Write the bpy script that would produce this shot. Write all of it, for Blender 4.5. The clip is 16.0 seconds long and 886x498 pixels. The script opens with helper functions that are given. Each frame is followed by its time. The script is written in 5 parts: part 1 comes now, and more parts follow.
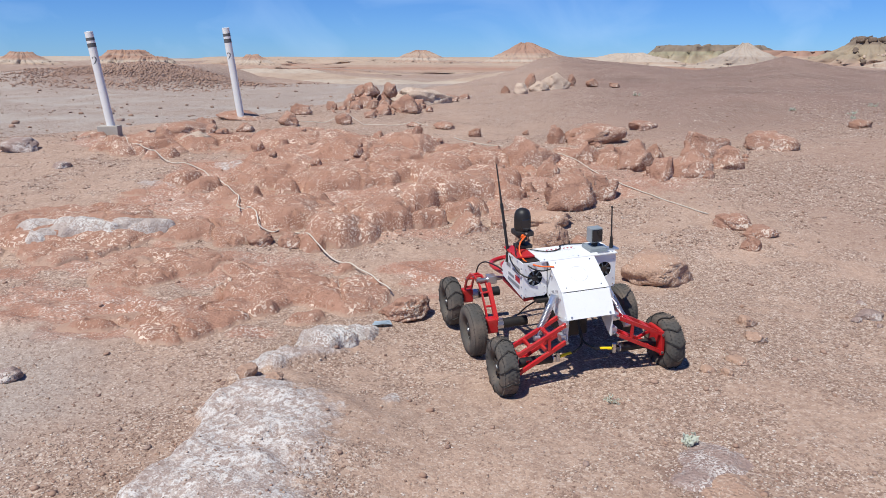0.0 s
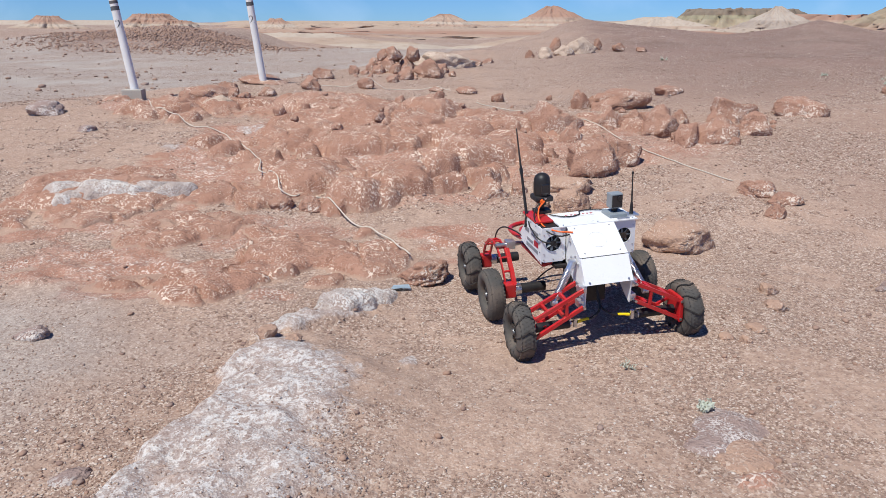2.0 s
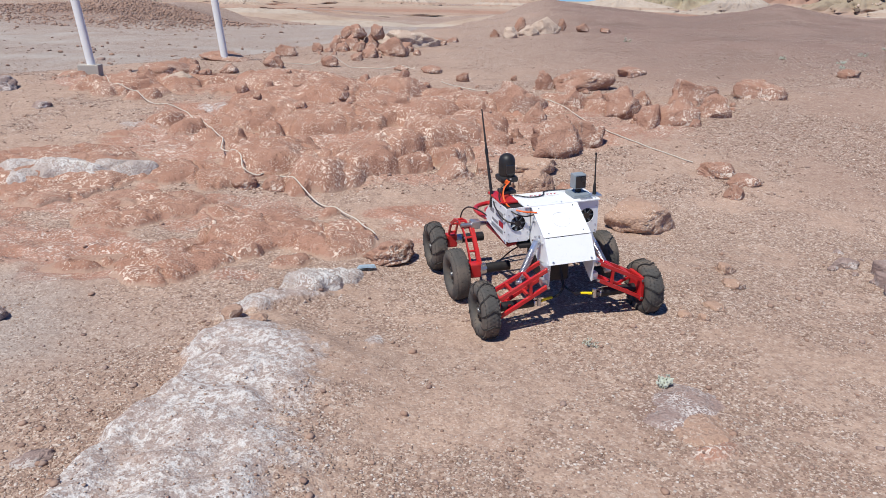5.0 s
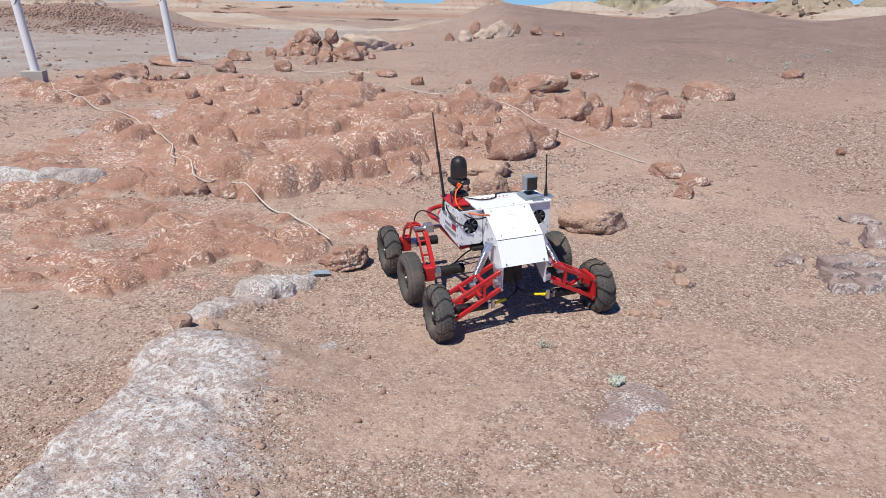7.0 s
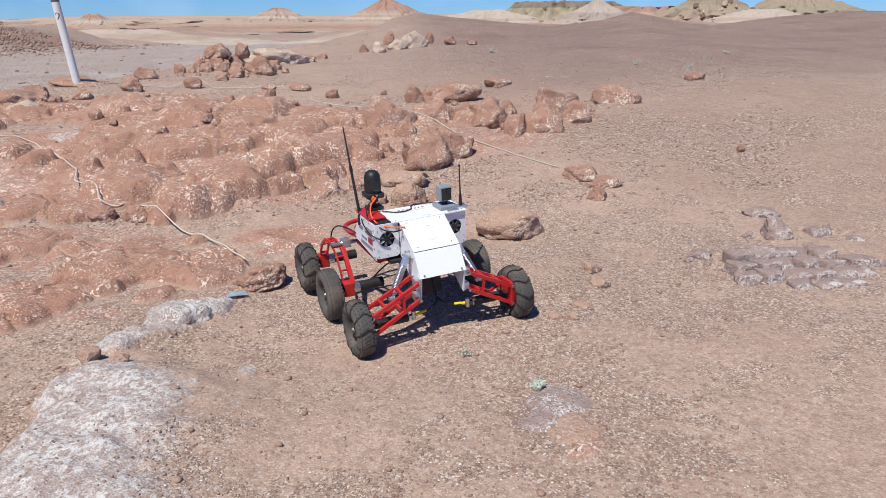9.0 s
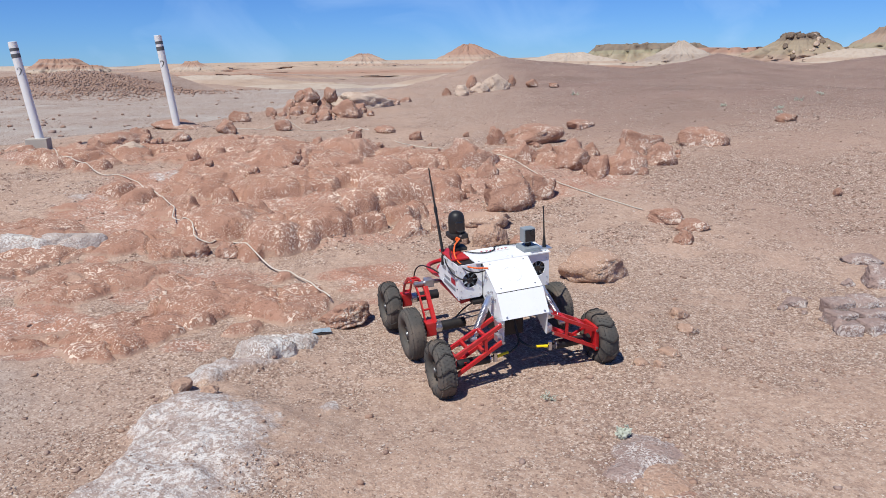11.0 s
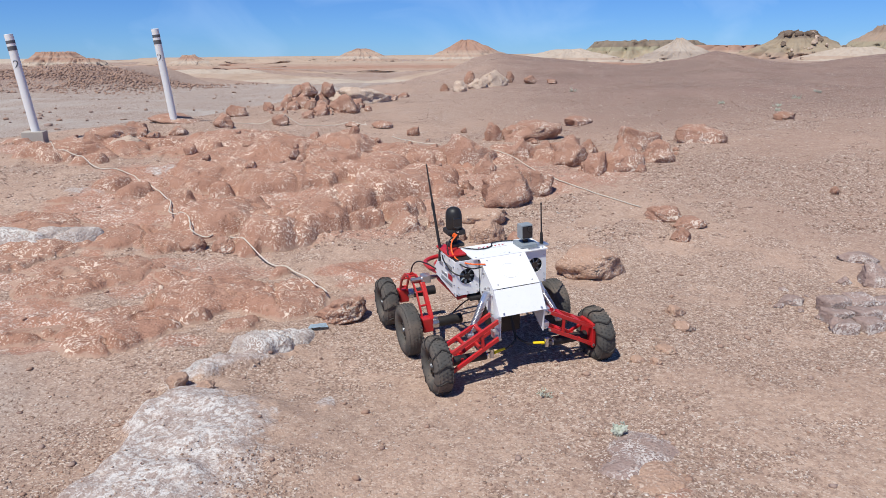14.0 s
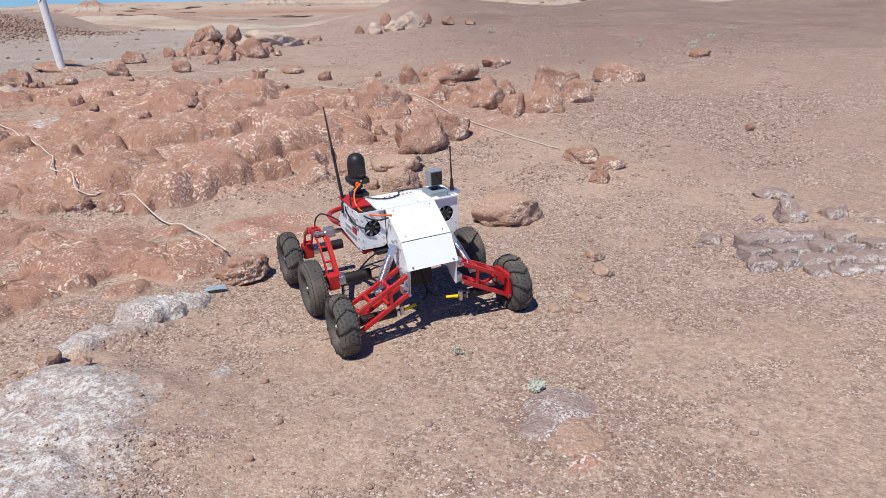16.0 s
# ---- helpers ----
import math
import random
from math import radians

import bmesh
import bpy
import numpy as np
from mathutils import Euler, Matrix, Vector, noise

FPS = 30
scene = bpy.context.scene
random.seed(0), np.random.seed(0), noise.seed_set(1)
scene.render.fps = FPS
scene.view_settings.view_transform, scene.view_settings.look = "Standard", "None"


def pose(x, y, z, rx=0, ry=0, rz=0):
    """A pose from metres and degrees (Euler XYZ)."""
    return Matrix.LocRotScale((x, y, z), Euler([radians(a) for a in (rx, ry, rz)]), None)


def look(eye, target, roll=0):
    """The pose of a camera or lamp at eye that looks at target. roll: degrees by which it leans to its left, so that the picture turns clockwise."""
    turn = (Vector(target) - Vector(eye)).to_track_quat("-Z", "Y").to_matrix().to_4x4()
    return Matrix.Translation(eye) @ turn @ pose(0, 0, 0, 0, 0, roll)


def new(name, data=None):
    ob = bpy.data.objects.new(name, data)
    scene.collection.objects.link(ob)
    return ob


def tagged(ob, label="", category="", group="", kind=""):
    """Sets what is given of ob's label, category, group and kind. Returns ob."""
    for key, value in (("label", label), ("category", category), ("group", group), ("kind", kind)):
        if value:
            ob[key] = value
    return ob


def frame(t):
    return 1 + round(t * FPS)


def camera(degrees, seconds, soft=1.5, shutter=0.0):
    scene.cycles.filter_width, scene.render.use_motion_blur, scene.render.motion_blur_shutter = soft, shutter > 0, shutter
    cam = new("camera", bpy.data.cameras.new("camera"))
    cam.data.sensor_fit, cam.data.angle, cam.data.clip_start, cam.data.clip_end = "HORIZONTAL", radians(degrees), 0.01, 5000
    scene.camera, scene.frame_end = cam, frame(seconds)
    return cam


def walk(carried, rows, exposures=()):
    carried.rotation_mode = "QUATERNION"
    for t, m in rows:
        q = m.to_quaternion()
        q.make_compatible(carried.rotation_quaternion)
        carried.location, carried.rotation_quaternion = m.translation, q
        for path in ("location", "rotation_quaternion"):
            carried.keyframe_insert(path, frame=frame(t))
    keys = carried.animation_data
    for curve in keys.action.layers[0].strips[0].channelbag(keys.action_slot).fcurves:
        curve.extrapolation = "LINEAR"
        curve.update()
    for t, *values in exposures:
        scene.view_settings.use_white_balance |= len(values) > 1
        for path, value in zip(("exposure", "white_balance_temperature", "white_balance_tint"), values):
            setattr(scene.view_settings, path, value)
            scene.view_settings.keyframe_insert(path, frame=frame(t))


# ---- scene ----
# ---- camera ----
cam = camera(62.1, 16.0, soft=0.5)
PATH = [
    (0, (0.007, 0.059, 1.649), (0.0, 1.995, 1.147), 0.1),
    (0.5, (0.018, 0.09, 1.648), (0.09, 2.033, 1.179), 0.7),
    (1, (0.028, 0.093, 1.647), (-0.004, 2.03, 1.149), 0.0),
    (1.5, (0.009, 0.077, 1.624), (-0.046, 1.994, 1.057), -0.0),
    (2, (0.031, 0.055, 1.637), (-0.037, 1.965, 1.048), 0.1),
    (2.5, (0.032, 0.042, 1.64), (0.036, 1.949, 1.037), 0.2),
    (3, (0.04, 0.04, 1.638), (0.056, 1.942, 1.02), 0.4),
    (3.5, (0.034, 0.043, 1.644), (0.074, 1.937, 1.003), 0.8),
    (4, (0.028, 0.037, 1.648), (0.058, 1.93, 1.006), 0.9),
    (6.3, (0.024, 0.031, 1.639), (0.074, 1.927, 1.006), 1.7),
    (6.5, (0.032, 0.033, 1.642), (0.106, 1.93, 1.01), 1.8),
    (7, (0.068, 0.042, 1.643), (0.203, 1.936, 1.013), 0.9),
    (7.5, (0.119, 0.062, 1.649), (0.32, 1.96, 1.051), 0.1),
    (8, (0.142, 0.051, 1.656), (0.457, 1.929, 1.043), -0.9),
    (8.2, (0.139, 0.044, 1.659), (0.492, 1.914, 1.046), -0.4),
    (10.3, (0.105, 0.055, 1.659), (0.343, 1.959, 1.096), -0.5),
    (10.5, (0.101, 0.058, 1.663), (0.32, 1.969, 1.114), -0.6),
    (11, (0.094, 0.046, 1.662), (0.221, 1.979, 1.165), -1.0),
    (11.5, (0.097, 0.043, 1.66), (0.19, 1.974, 1.149), -1.0),
    (12, (0.092, 0.053, 1.661), (0.161, 1.99, 1.17), -0.7),
    (12.5, (0.087, 0.066, 1.669), (0.165, 2.0, 1.166), -0.1),
    (13, (0.089, 0.05, 1.665), (0.212, 1.988, 1.186), 0.1),
    (13.5, (0.085, 0.046, 1.659), (0.209, 1.981, 1.171), -0.6),
    (14, (0.093, 0.052, 1.661), (0.228, 1.982, 1.153), -0.6),
    (14.5, (0.102, 0.062, 1.659), (0.239, 1.987, 1.137), -0.7),
    (15, (0.087, 0.062, 1.657), (0.211, 1.989, 1.139), -0.5),
    (15.5, (0.147, 0.146, 1.631), (0.323, 2.048, 1.039), -1.0),
    (16, (0.239, 0.331, 1.588), (0.56, 2.197, 0.942), -1.1),
]
walk(cam, [(t, look(eye, target, roll)) for t, eye, target, roll in PATH])


# ---- world, sun, exposure ----
SUN_DIR = Vector((-0.31, -0.4, 0.865)).normalized()
world = bpy.data.worlds.new("sky")
scene.world = world
world.use_nodes = True
wn, wl = world.node_tree.nodes, world.node_tree.links
sky = wn.new("ShaderNodeTexSky")
sky.sky_type = "NISHITA"
sky.sun_disc = False
sky.sun_elevation = math.asin(SUN_DIR.z)
sky.sun_rotation = math.atan2(SUN_DIR.x, SUN_DIR.y)
sky.altitude = 2500
sky.air_density, sky.dust_density, sky.ozone_density = 1.0, 0.0, 1.5
# thin high cirrus streaks
wcoord = wn.new("ShaderNodeTexCoord")
wmap = wn.new("ShaderNodeMapping")
wmap.inputs["Scale"].default_value = (2.2, 9.0, 5.0)
wmap.inputs["Rotation"].default_value = (0.0, 0.5, 0.9)
wl.new(wcoord.outputs["Generated"], wmap.inputs["Vector"])
wnoise = wn.new("ShaderNodeTexNoise")
wnoise.inputs["Scale"].default_value = 2.4
wnoise.inputs["Detail"].default_value = 6
wnoise.inputs["Distortion"].default_value = 0.6
wl.new(wmap.outputs["Vector"], wnoise.inputs["Vector"])
wramp = wn.new("ShaderNodeMapRange")
wramp.inputs["From Min"].default_value, wramp.inputs["From Max"].default_value = 0.52, 0.8
wramp.inputs["To Max"].default_value = 0.3
wl.new(wnoise.outputs["Fac"], wramp.inputs["Value"])
wmix = wn.new("ShaderNodeMix")
wmix.data_type = "RGBA"
wmix.inputs["B"].default_value = (17.0, 13.0, 10.0, 1)
wl.new(wramp.outputs["Result"], wmix.inputs["Factor"])
wl.new(sky.outputs["Color"], wmix.inputs["A"])
background = wn["Background"]
background.inputs["Strength"].default_value = 0.073
wtint = wn.new("ShaderNodeMix")
wtint.data_type, wtint.blend_type = "RGBA", "MULTIPLY"
wtint.inputs["Factor"].default_value = 1.0
wtint.inputs["B"].default_value = (0.42, 0.77, 1.42, 1)
wl.new(wmix.outputs["Result"], wtint.inputs["A"])
wl.new(wtint.outputs["Result"], background.inputs["Color"])

sun = new("sun", bpy.data.lights.new("sun", "SUN"))
sun.data.energy, sun.data.angle, sun.data.color = 4.65, radians(0.53), (0.99, 0.99, 0.925)
sun.matrix_world = look(SUN_DIR * 50, (0, 0, 0))
scene.view_settings.exposure = 0.05


# ---- materials ----
class Nodes:
    """A material under construction, with short calls for the nodes that are used most."""

    def __init__(self, name, roughness=0.9, metallic=0.0, specular=0.3):
        self.mat = bpy.data.materials.new(name)
        self.mat.use_nodes = True
        self.tree = self.mat.node_tree
        self.bsdf = self.tree.nodes["Principled BSDF"]
        self.bsdf.inputs["Roughness"].default_value = roughness
        self.bsdf.inputs["Metallic"].default_value = metallic
        self.bsdf.inputs["Specular IOR Level"].default_value = specular
        self.coord = self.tree.nodes.new("ShaderNodeTexCoord").outputs["Object"]

    def link(self, a, b):
        self.tree.links.new(a, b)

    def put(self, socket, value):
        if isinstance(value, bpy.types.NodeSocket):
            self.link(value, socket)
        elif isinstance(value, tuple) and len(value) == 3 and socket.type == "RGBA":
            socket.default_value = (*value, 1)
        else:
            socket.default_value = value

    def noise(self, scale, detail=4, rough=0.6, distortion=0.0, vector=None):
        n = self.tree.nodes.new("ShaderNodeTexNoise")
        self.link(vector or self.coord, n.inputs["Vector"])
        for key, v in (("Scale", scale), ("Detail", detail), ("Roughness", rough), ("Distortion", distortion)):
            n.inputs[key].default_value = v
        return n.outputs["Fac"]

    def voronoi(self, scale, feature="F1", out="Distance", vector=None):
        n = self.tree.nodes.new("ShaderNodeTexVoronoi")
        n.feature = feature
        n.inputs["Scale"].default_value = scale
        self.link(vector or self.coord, n.inputs["Vector"])
        return n.outputs[out]

    def span(self, value, a, b, lo=0.0, hi=1.0):
        n = self.tree.nodes.new("ShaderNodeMapRange")
        n.interpolation_type = "SMOOTHSTEP"
        self.put(n.inputs["Value"], value)
        for key, v in (("From Min", a), ("From Max", b), ("To Min", lo), ("To Max", hi)):
            n.inputs[key].default_value = v
        return n.outputs["Result"]

    def calc(self, kind, a, b=0.0):
        n = self.tree.nodes.new("ShaderNodeMath")
        n.operation = kind
        self.put(n.inputs[0], a)
        self.put(n.inputs[1], b)
        return n.outputs[0]

    def mix(self, fac, a, b):
        n = self.tree.nodes.new("ShaderNodeMix")
        n.data_type = "RGBA"
        self.put(n.inputs["Factor"], fac)
        self.put(n.inputs["A"], a)
        self.put(n.inputs["B"], b)
        return n.outputs["Result"]

    def attribute(self, name):
        n = self.tree.nodes.new("ShaderNodeAttribute")
        n.attribute_name = name
        s = self.tree.nodes.new("ShaderNodeSeparateColor")
        self.link(n.outputs["Color"], s.inputs["Color"])
        return s.outputs

    def random(self):
        return self.tree.nodes.new("ShaderNodeObjectInfo").outputs["Random"]

    def island(self):
        return self.tree.nodes.new("ShaderNodeNewGeometry").outputs["Random Per Island"]

    def axis(self, which):
        n = self.tree.nodes.new("ShaderNodeSeparateXYZ")
        self.link(self.coord, n.inputs[0])
        return n.outputs[which]

    def bump(self, height, strength=0.5, distance=0.01):
        n = self.tree.nodes.new("ShaderNodeBump")
        n.inputs["Strength"].default_value, n.inputs["Distance"].default_value = strength, distance
        self.link(height, n.inputs["Height"])
        self.link(n.outputs["Normal"], self.bsdf.inputs["Normal"])

    def done(self, colour):
        self.put(self.bsdf.inputs["Base Color"], colour)
        return self.mat


def plain(name, colour, roughness=0.5, metallic=0.0, wear=0.12, grain=90.0, specular=0.4, relief=0.0):
    """A made surface: one colour with faint dirt and small changes in gloss."""
    m = Nodes(name, roughness, metallic, specular)
    dark = tuple(c * (1 - wear * 2) for c in colour)
    dusty = tuple(c * (1 - wear) + d * wear for c, d in zip(colour, (0.36, 0.25, 0.18)))
    col = m.mix(m.span(m.noise(9, 5), 0.35, 0.7), colour, dusty)
    col = m.mix(m.span(m.noise(grain, 3), 0.55, 0.8), col, dark)
    m.link(m.span(m.noise(25, 4), 0.3, 0.7, max(roughness - 0.08, 0.02), min(roughness + 0.12, 1)), m.bsdf.inputs["Roughness"])
    if relief:
        m.bump(m.noise(grain * 2, 3), 0.4, relief)
    return m.done(col)


def flecks(m, scale, low, high, mask_scale=3.0, mask=(0.42, 0.6)):
    """Worm-shaped pale flecks, gathered in patches."""
    small = m.span(m.noise(scale, 1.2, 0.5, 1.9), low, high)
    return m.calc("MULTIPLY", small, m.span(m.noise(mask_scale, 3), *mask))


def rock_material(name, red, deep, pale, amount=0.56, dusty=0.35, cover=False, coarse=24):
    m = Nodes(name, 0.93, 0.0, 0.15)
    col = m.mix(m.span(m.noise(5, 6, 0.65), 0.3, 0.7), red, deep)
    col = m.mix(m.span(m.noise(38, 5, 0.7), 0.5, 0.75), col, tuple(c * 0.62 for c in deep))
    col = m.mix(m.calc("MULTIPLY", m.span(m.noise(2.2, 5), 0.45, 0.7), dusty), col, (0.47, 0.315, 0.24))
    col = m.mix(m.calc("MULTIPLY", flecks(m, coarse, amount + 0.035, amount + 0.055), 0.85), col, pale)
    col = m.mix(m.calc("MULTIPLY", flecks(m, 52, amount + 0.045, amount + 0.065, 5), 0.75), col, pale)
    if cover:
        sandy = m.calc("ADD", m.attribute("cover")[0], m.calc("MULTIPLY", m.calc("SUBTRACT", m.noise(13, 5, 0.7), 0.5), 0.9))
        col = m.mix(m.span(sandy, 0.45, 0.8, 0, 0.85), col, (0.42, 0.285, 0.215))
    shade = m.span(m.random(), 0, 1, 0.0, 0.35)
    col = m.mix(shade, col, tuple(c * 0.8 for c in red))
    rough = m.calc("ADD", m.noise(16, 8, 0.7), m.calc("MULTIPLY", m.voronoi(55), 0.35))
    m.bump(rough, 0.9, 0.014 if cover else 0.022)
    return m.done(col)


MAT_RED = rock_material("red_sandstone", (0.42, 0.24, 0.172), (0.33, 0.17, 0.117), (0.76, 0.64, 0.54), 0.533, 0.35, False, 17)
MAT_BED = rock_material("red_bedrock", (0.4, 0.22, 0.155), (0.3, 0.15, 0.102), (0.82, 0.68, 0.56), 0.548, 0.3, True, 21)
MAT_BROWN = rock_material("brown_sandstone", (0.39, 0.22, 0.155), (0.31, 0.165, 0.115), (0.66, 0.55, 0.46), 0.55)
MAT_PALE = rock_material("pale_crusted_rock", (0.56, 0.44, 0.35), (0.42, 0.27, 0.2), (0.72, 0.6, 0.48), 0.49, 0.15)
MAT_GREY = rock_material("purple_grey_rock", (0.37, 0.265, 0.23), (0.28, 0.19, 0.162), (0.72, 0.65, 0.6), 0.485, 0.2, False, 40)
MAT_CRUST = rock_material("salt_crusted_ledge", (0.5, 0.42, 0.375), (0.33, 0.24, 0.2), (0.72, 0.68, 0.64), 0.45, 0.1)
MAT_CAP = rock_material("dark_caprock", (0.2, 0.15, 0.115), (0.14, 0.1, 0.075), (0.3, 0.24, 0.19), 0.6, 0.2)
MAT_TAN = rock_material("tan_rock", (0.49, 0.32, 0.235), (0.42, 0.255, 0.18), (0.68, 0.55, 0.45), 0.56, 0.5, False, 30)


def ground_material():
    m = Nodes("desert_ground", 0.97, 0.0, 0.1)
    zone = m.attribute("zone")
    more = m.attribute("more")
    sand = m.mix(m.span(m.noise(1.3, 6), 0.3, 0.7), (0.47, 0.33, 0.25), (0.41, 0.278, 0.208))
    sand = m.mix(m.span(m.noise(14, 6, 0.7), 0.42, 0.68), sand, (0.345, 0.228, 0.172))
    sand = m.mix(m.span(m.noise(0.55, 5, 0.65, 0.5), 0.5, 0.66, 0, 0.7), sand, (0.5, 0.345, 0.26))
    red = m.mix(m.span(m.noise(4, 6), 0.35, 0.65), (0.42, 0.23, 0.165), (0.35, 0.175, 0.12))
    red = m.mix(m.calc("MULTIPLY", flecks(m, 26, 0.572, 0.592), 0.85), red, (0.72, 0.62, 0.54))
    edge = m.calc("ADD", zone[0], m.calc("MULTIPLY", m.calc("SUBTRACT", m.noise(9, 6, 0.7), 0.5), 0.9))
    col = m.mix(m.span(edge, 0.35, 0.62), sand, red)
    # grey flats and purple gravel slopes
    grey = m.mix(m.span(m.noise(0.7, 6), 0.35, 0.65), (0.43, 0.38, 0.34), (0.36, 0.305, 0.27))
    col = m.mix(zone[2], col, grey)
    purple = m.mix(m.span(m.noise(0.6, 6, 0.65), 0.35, 0.65), (0.25, 0.158, 0.13), (0.165, 0.104, 0.087))
    col = m.mix(more[0], col, purple)
    # far country, in bands of rust and cream
    far = m.mix(m.span(m.noise(0.03, 5), 0.48, 0.66), (0.37, 0.25, 0.19), (0.46, 0.36, 0.29))
    far = m.mix(m.span(m.noise(0.012, 6, 0.7), 0.66, 0.72), far, (0.34, 0.29, 0.2))
    col = m.mix(more[1], col, far)
    # salt crust
    salt = m.mix(m.span(m.noise(30, 5, 0.7, 0.4), 0.45, 0.56), (0.62, 0.58, 0.55), (0.36, 0.285, 0.255))
    salt = m.mix(m.span(m.noise(5, 6, 0.75, 0.6), 0.46, 0.6, 0, 0.9), salt, m.mix(m.span(m.noise(48, 3, 0.6, 1.2), 0.55, 0.6), (0.38, 0.295, 0.26), (0.62, 0.56, 0.52)))
    salt = m.mix(m.span(m.noise(3.1, 5, 0.7), 0.56, 0.68, 0, 0.7), salt, (0.43, 0.29, 0.22))
    crust = m.calc("ADD", zone[1], m.calc("MULTIPLY", m.calc("SUBTRACT", m.noise(7, 6, 0.75), 0.5), 2.4))
    col = m.mix(m.calc("MULTIPLY", m.span(crust, 0.35, 0.75), 0.95), col, salt)
    # grains, where gravel lies
    col = m.mix(m.calc("MULTIPLY", m.calc("MULTIPLY", more[2], 0.45), m.calc("SUBTRACT", 1.0, more[0])), col, (0.345, 0.25, 0.2))
    strewn = m.span(more[2], 0.1, 0.7, 0.45, 1.0)
    grit = m.voronoi(120, out="Color")
    gs = m.tree.nodes.new("ShaderNodeSeparateColor")
    m.link(grit, gs.inputs["Color"])
    col = m.mix(m.calc("MULTIPLY", m.calc("MULTIPLY", m.span(gs.outputs[0], 0.84, 0.88), 0.68), strewn), col, (0.66, 0.55, 0.47))
    col = m.mix(m.calc("MULTIPLY", m.calc("MULTIPLY", m.span(gs.outputs[1], 0.76, 0.82), 0.8), strewn), col, (0.2, 0.125, 0.095))
    chips = m.voronoi(62, out="Color")
    cs = m.tree.nodes.new("ShaderNodeSeparateColor")
    m.link(chips, cs.inputs["Color"])
    col = m.mix(m.calc("MULTIPLY", m.calc("MULTIPLY", m.span(cs.outputs[0], 0.88, 0.92), 0.55), strewn), col, (0.58, 0.47, 0.39))
    col = m.mix(m.calc("MULTIPLY", m.calc("MULTIPLY", m.span(cs.outputs[1], 0.78, 0.84), 0.65), strewn), col, (0.21, 0.135, 0.105))
    relief = m.calc("ADD", m.noise(22, 3, 0.6), m.calc("MULTIPLY", m.voronoi(110), -0.35))
    m.bump(relief, 0.6, 0.013)
    return m.done(col)


MAT_GROUND = ground_material()


def gravel_material(name, tints):
    m = Nodes(name, 0.92, 0.0, 0.2)
    pick = m.island()
    col = tints[0]
    for k, tint in enumerate(tints[1:], 1):
        col = m.mix(m.span(pick, k / len(tints) - 0.02, k / len(tints) + 0.02), col, tint)
    col = m.mix(m.span(m.noise(60, 4), 0.4, 0.7, 0, 0.5), col, (0.36, 0.23, 0.16))
    m.bump(m.noise(120, 4), 0.5, 0.004)
    return m.done(col)


MAT_GRAVEL = gravel_material("gravel", [(0.3, 0.195, 0.145), (0.4, 0.28, 0.215), (0.24, 0.155, 0.118), (0.42, 0.3, 0.232), (0.3, 0.2, 0.152), (0.38, 0.23, 0.168), (0.7, 0.62, 0.55), (0.31, 0.225, 0.18), (0.46, 0.34, 0.265), (0.6, 0.49, 0.41)])
MAT_SLOPE = gravel_material("slope_gravel", [(0.22, 0.14, 0.11), (0.4, 0.27, 0.205), (0.15, 0.098, 0.08), (0.72, 0.62, 0.54), (0.26, 0.165, 0.13), (0.34, 0.2, 0.148), (0.62, 0.5, 0.42), (0.2, 0.14, 0.118)])
MAT_STONES = gravel_material("stones", [(0.34, 0.215, 0.16), (0.27, 0.175, 0.14), (0.38, 0.25, 0.19), (0.32, 0.23, 0.195)])


def strata_material(name, bands, scale):
    """Layered badland slopes: bands of colour by height, wavering a little."""
    m = Nodes(name, 0.98, 0.0, 0.05)
    z = m.calc("ADD", m.axis(2), m.calc("MULTIPLY", m.calc("SUBTRACT", m.noise(0.12, 5), 0.5), 0.9))
    col = bands[0][1]
    for level, tint in bands[1:]:
        col = m.mix(m.span(z, level * scale - 0.12 * scale * 0.3, level * scale + 0.12 * scale * 0.3), col, tint)
    col = m.mix(m.span(m.noise(0.5, 7, 0.7), 0.45, 0.75, 0, 0.5), col, (0.3, 0.2, 0.14))
    m.bump(m.noise(0.9, 8, 0.7), 0.6, 0.35)
    return m.done(col)


RUST, CREAM, ROSE, BUFF = (0.36, 0.22, 0.165), (0.46, 0.375, 0.305), (0.39, 0.27, 0.21), (0.42, 0.315, 0.245)
MAT_MESA = strata_material("banded_mesa", [(0, CREAM), (0.18, BUFF), (0.3, ROSE), (0.38, CREAM), (0.47, ROSE), (0.55, BUFF), (0.63, ROSE), (0.72, RUST)], 8.0)
MAT_REDMESA = strata_material("red_mesa", [(0, BUFF), (0.3, CREAM), (0.42, ROSE), (0.5, RUST), (0.62, ROSE), (0.7, RUST)], 7.0)
MAT_RUST = strata_material("rust_rise", [(0, ROSE), (0.25, BUFF), (0.4, ROSE), (0.55, RUST), (0.75, ROSE), (0.9, BUFF)], 3.0)
MAT_CONE = strata_material("grey_cone", [(0, (0.41, 0.33, 0.27)), (0.3, (0.35, 0.285, 0.24)), (0.6, (0.42, 0.35, 0.295))], 7.0)
MAT_GREEN = strata_material("olive_plateau", [(0, BUFF), (0.25, (0.36, 0.3, 0.215)), (0.7, (0.31, 0.275, 0.19)), (0.93, (0.22, 0.175, 0.135))], 7.0)
MAT_DARKMESA = strata_material("rocky_mesa", [(0, CREAM), (0.15, ROSE), (0.3, (0.36, 0.265, 0.2)), (0.42, (0.33, 0.262, 0.19)), (0.7, (0.3, 0.238, 0.172)), (0.86, (0.2, 0.152, 0.118))], 11.0)
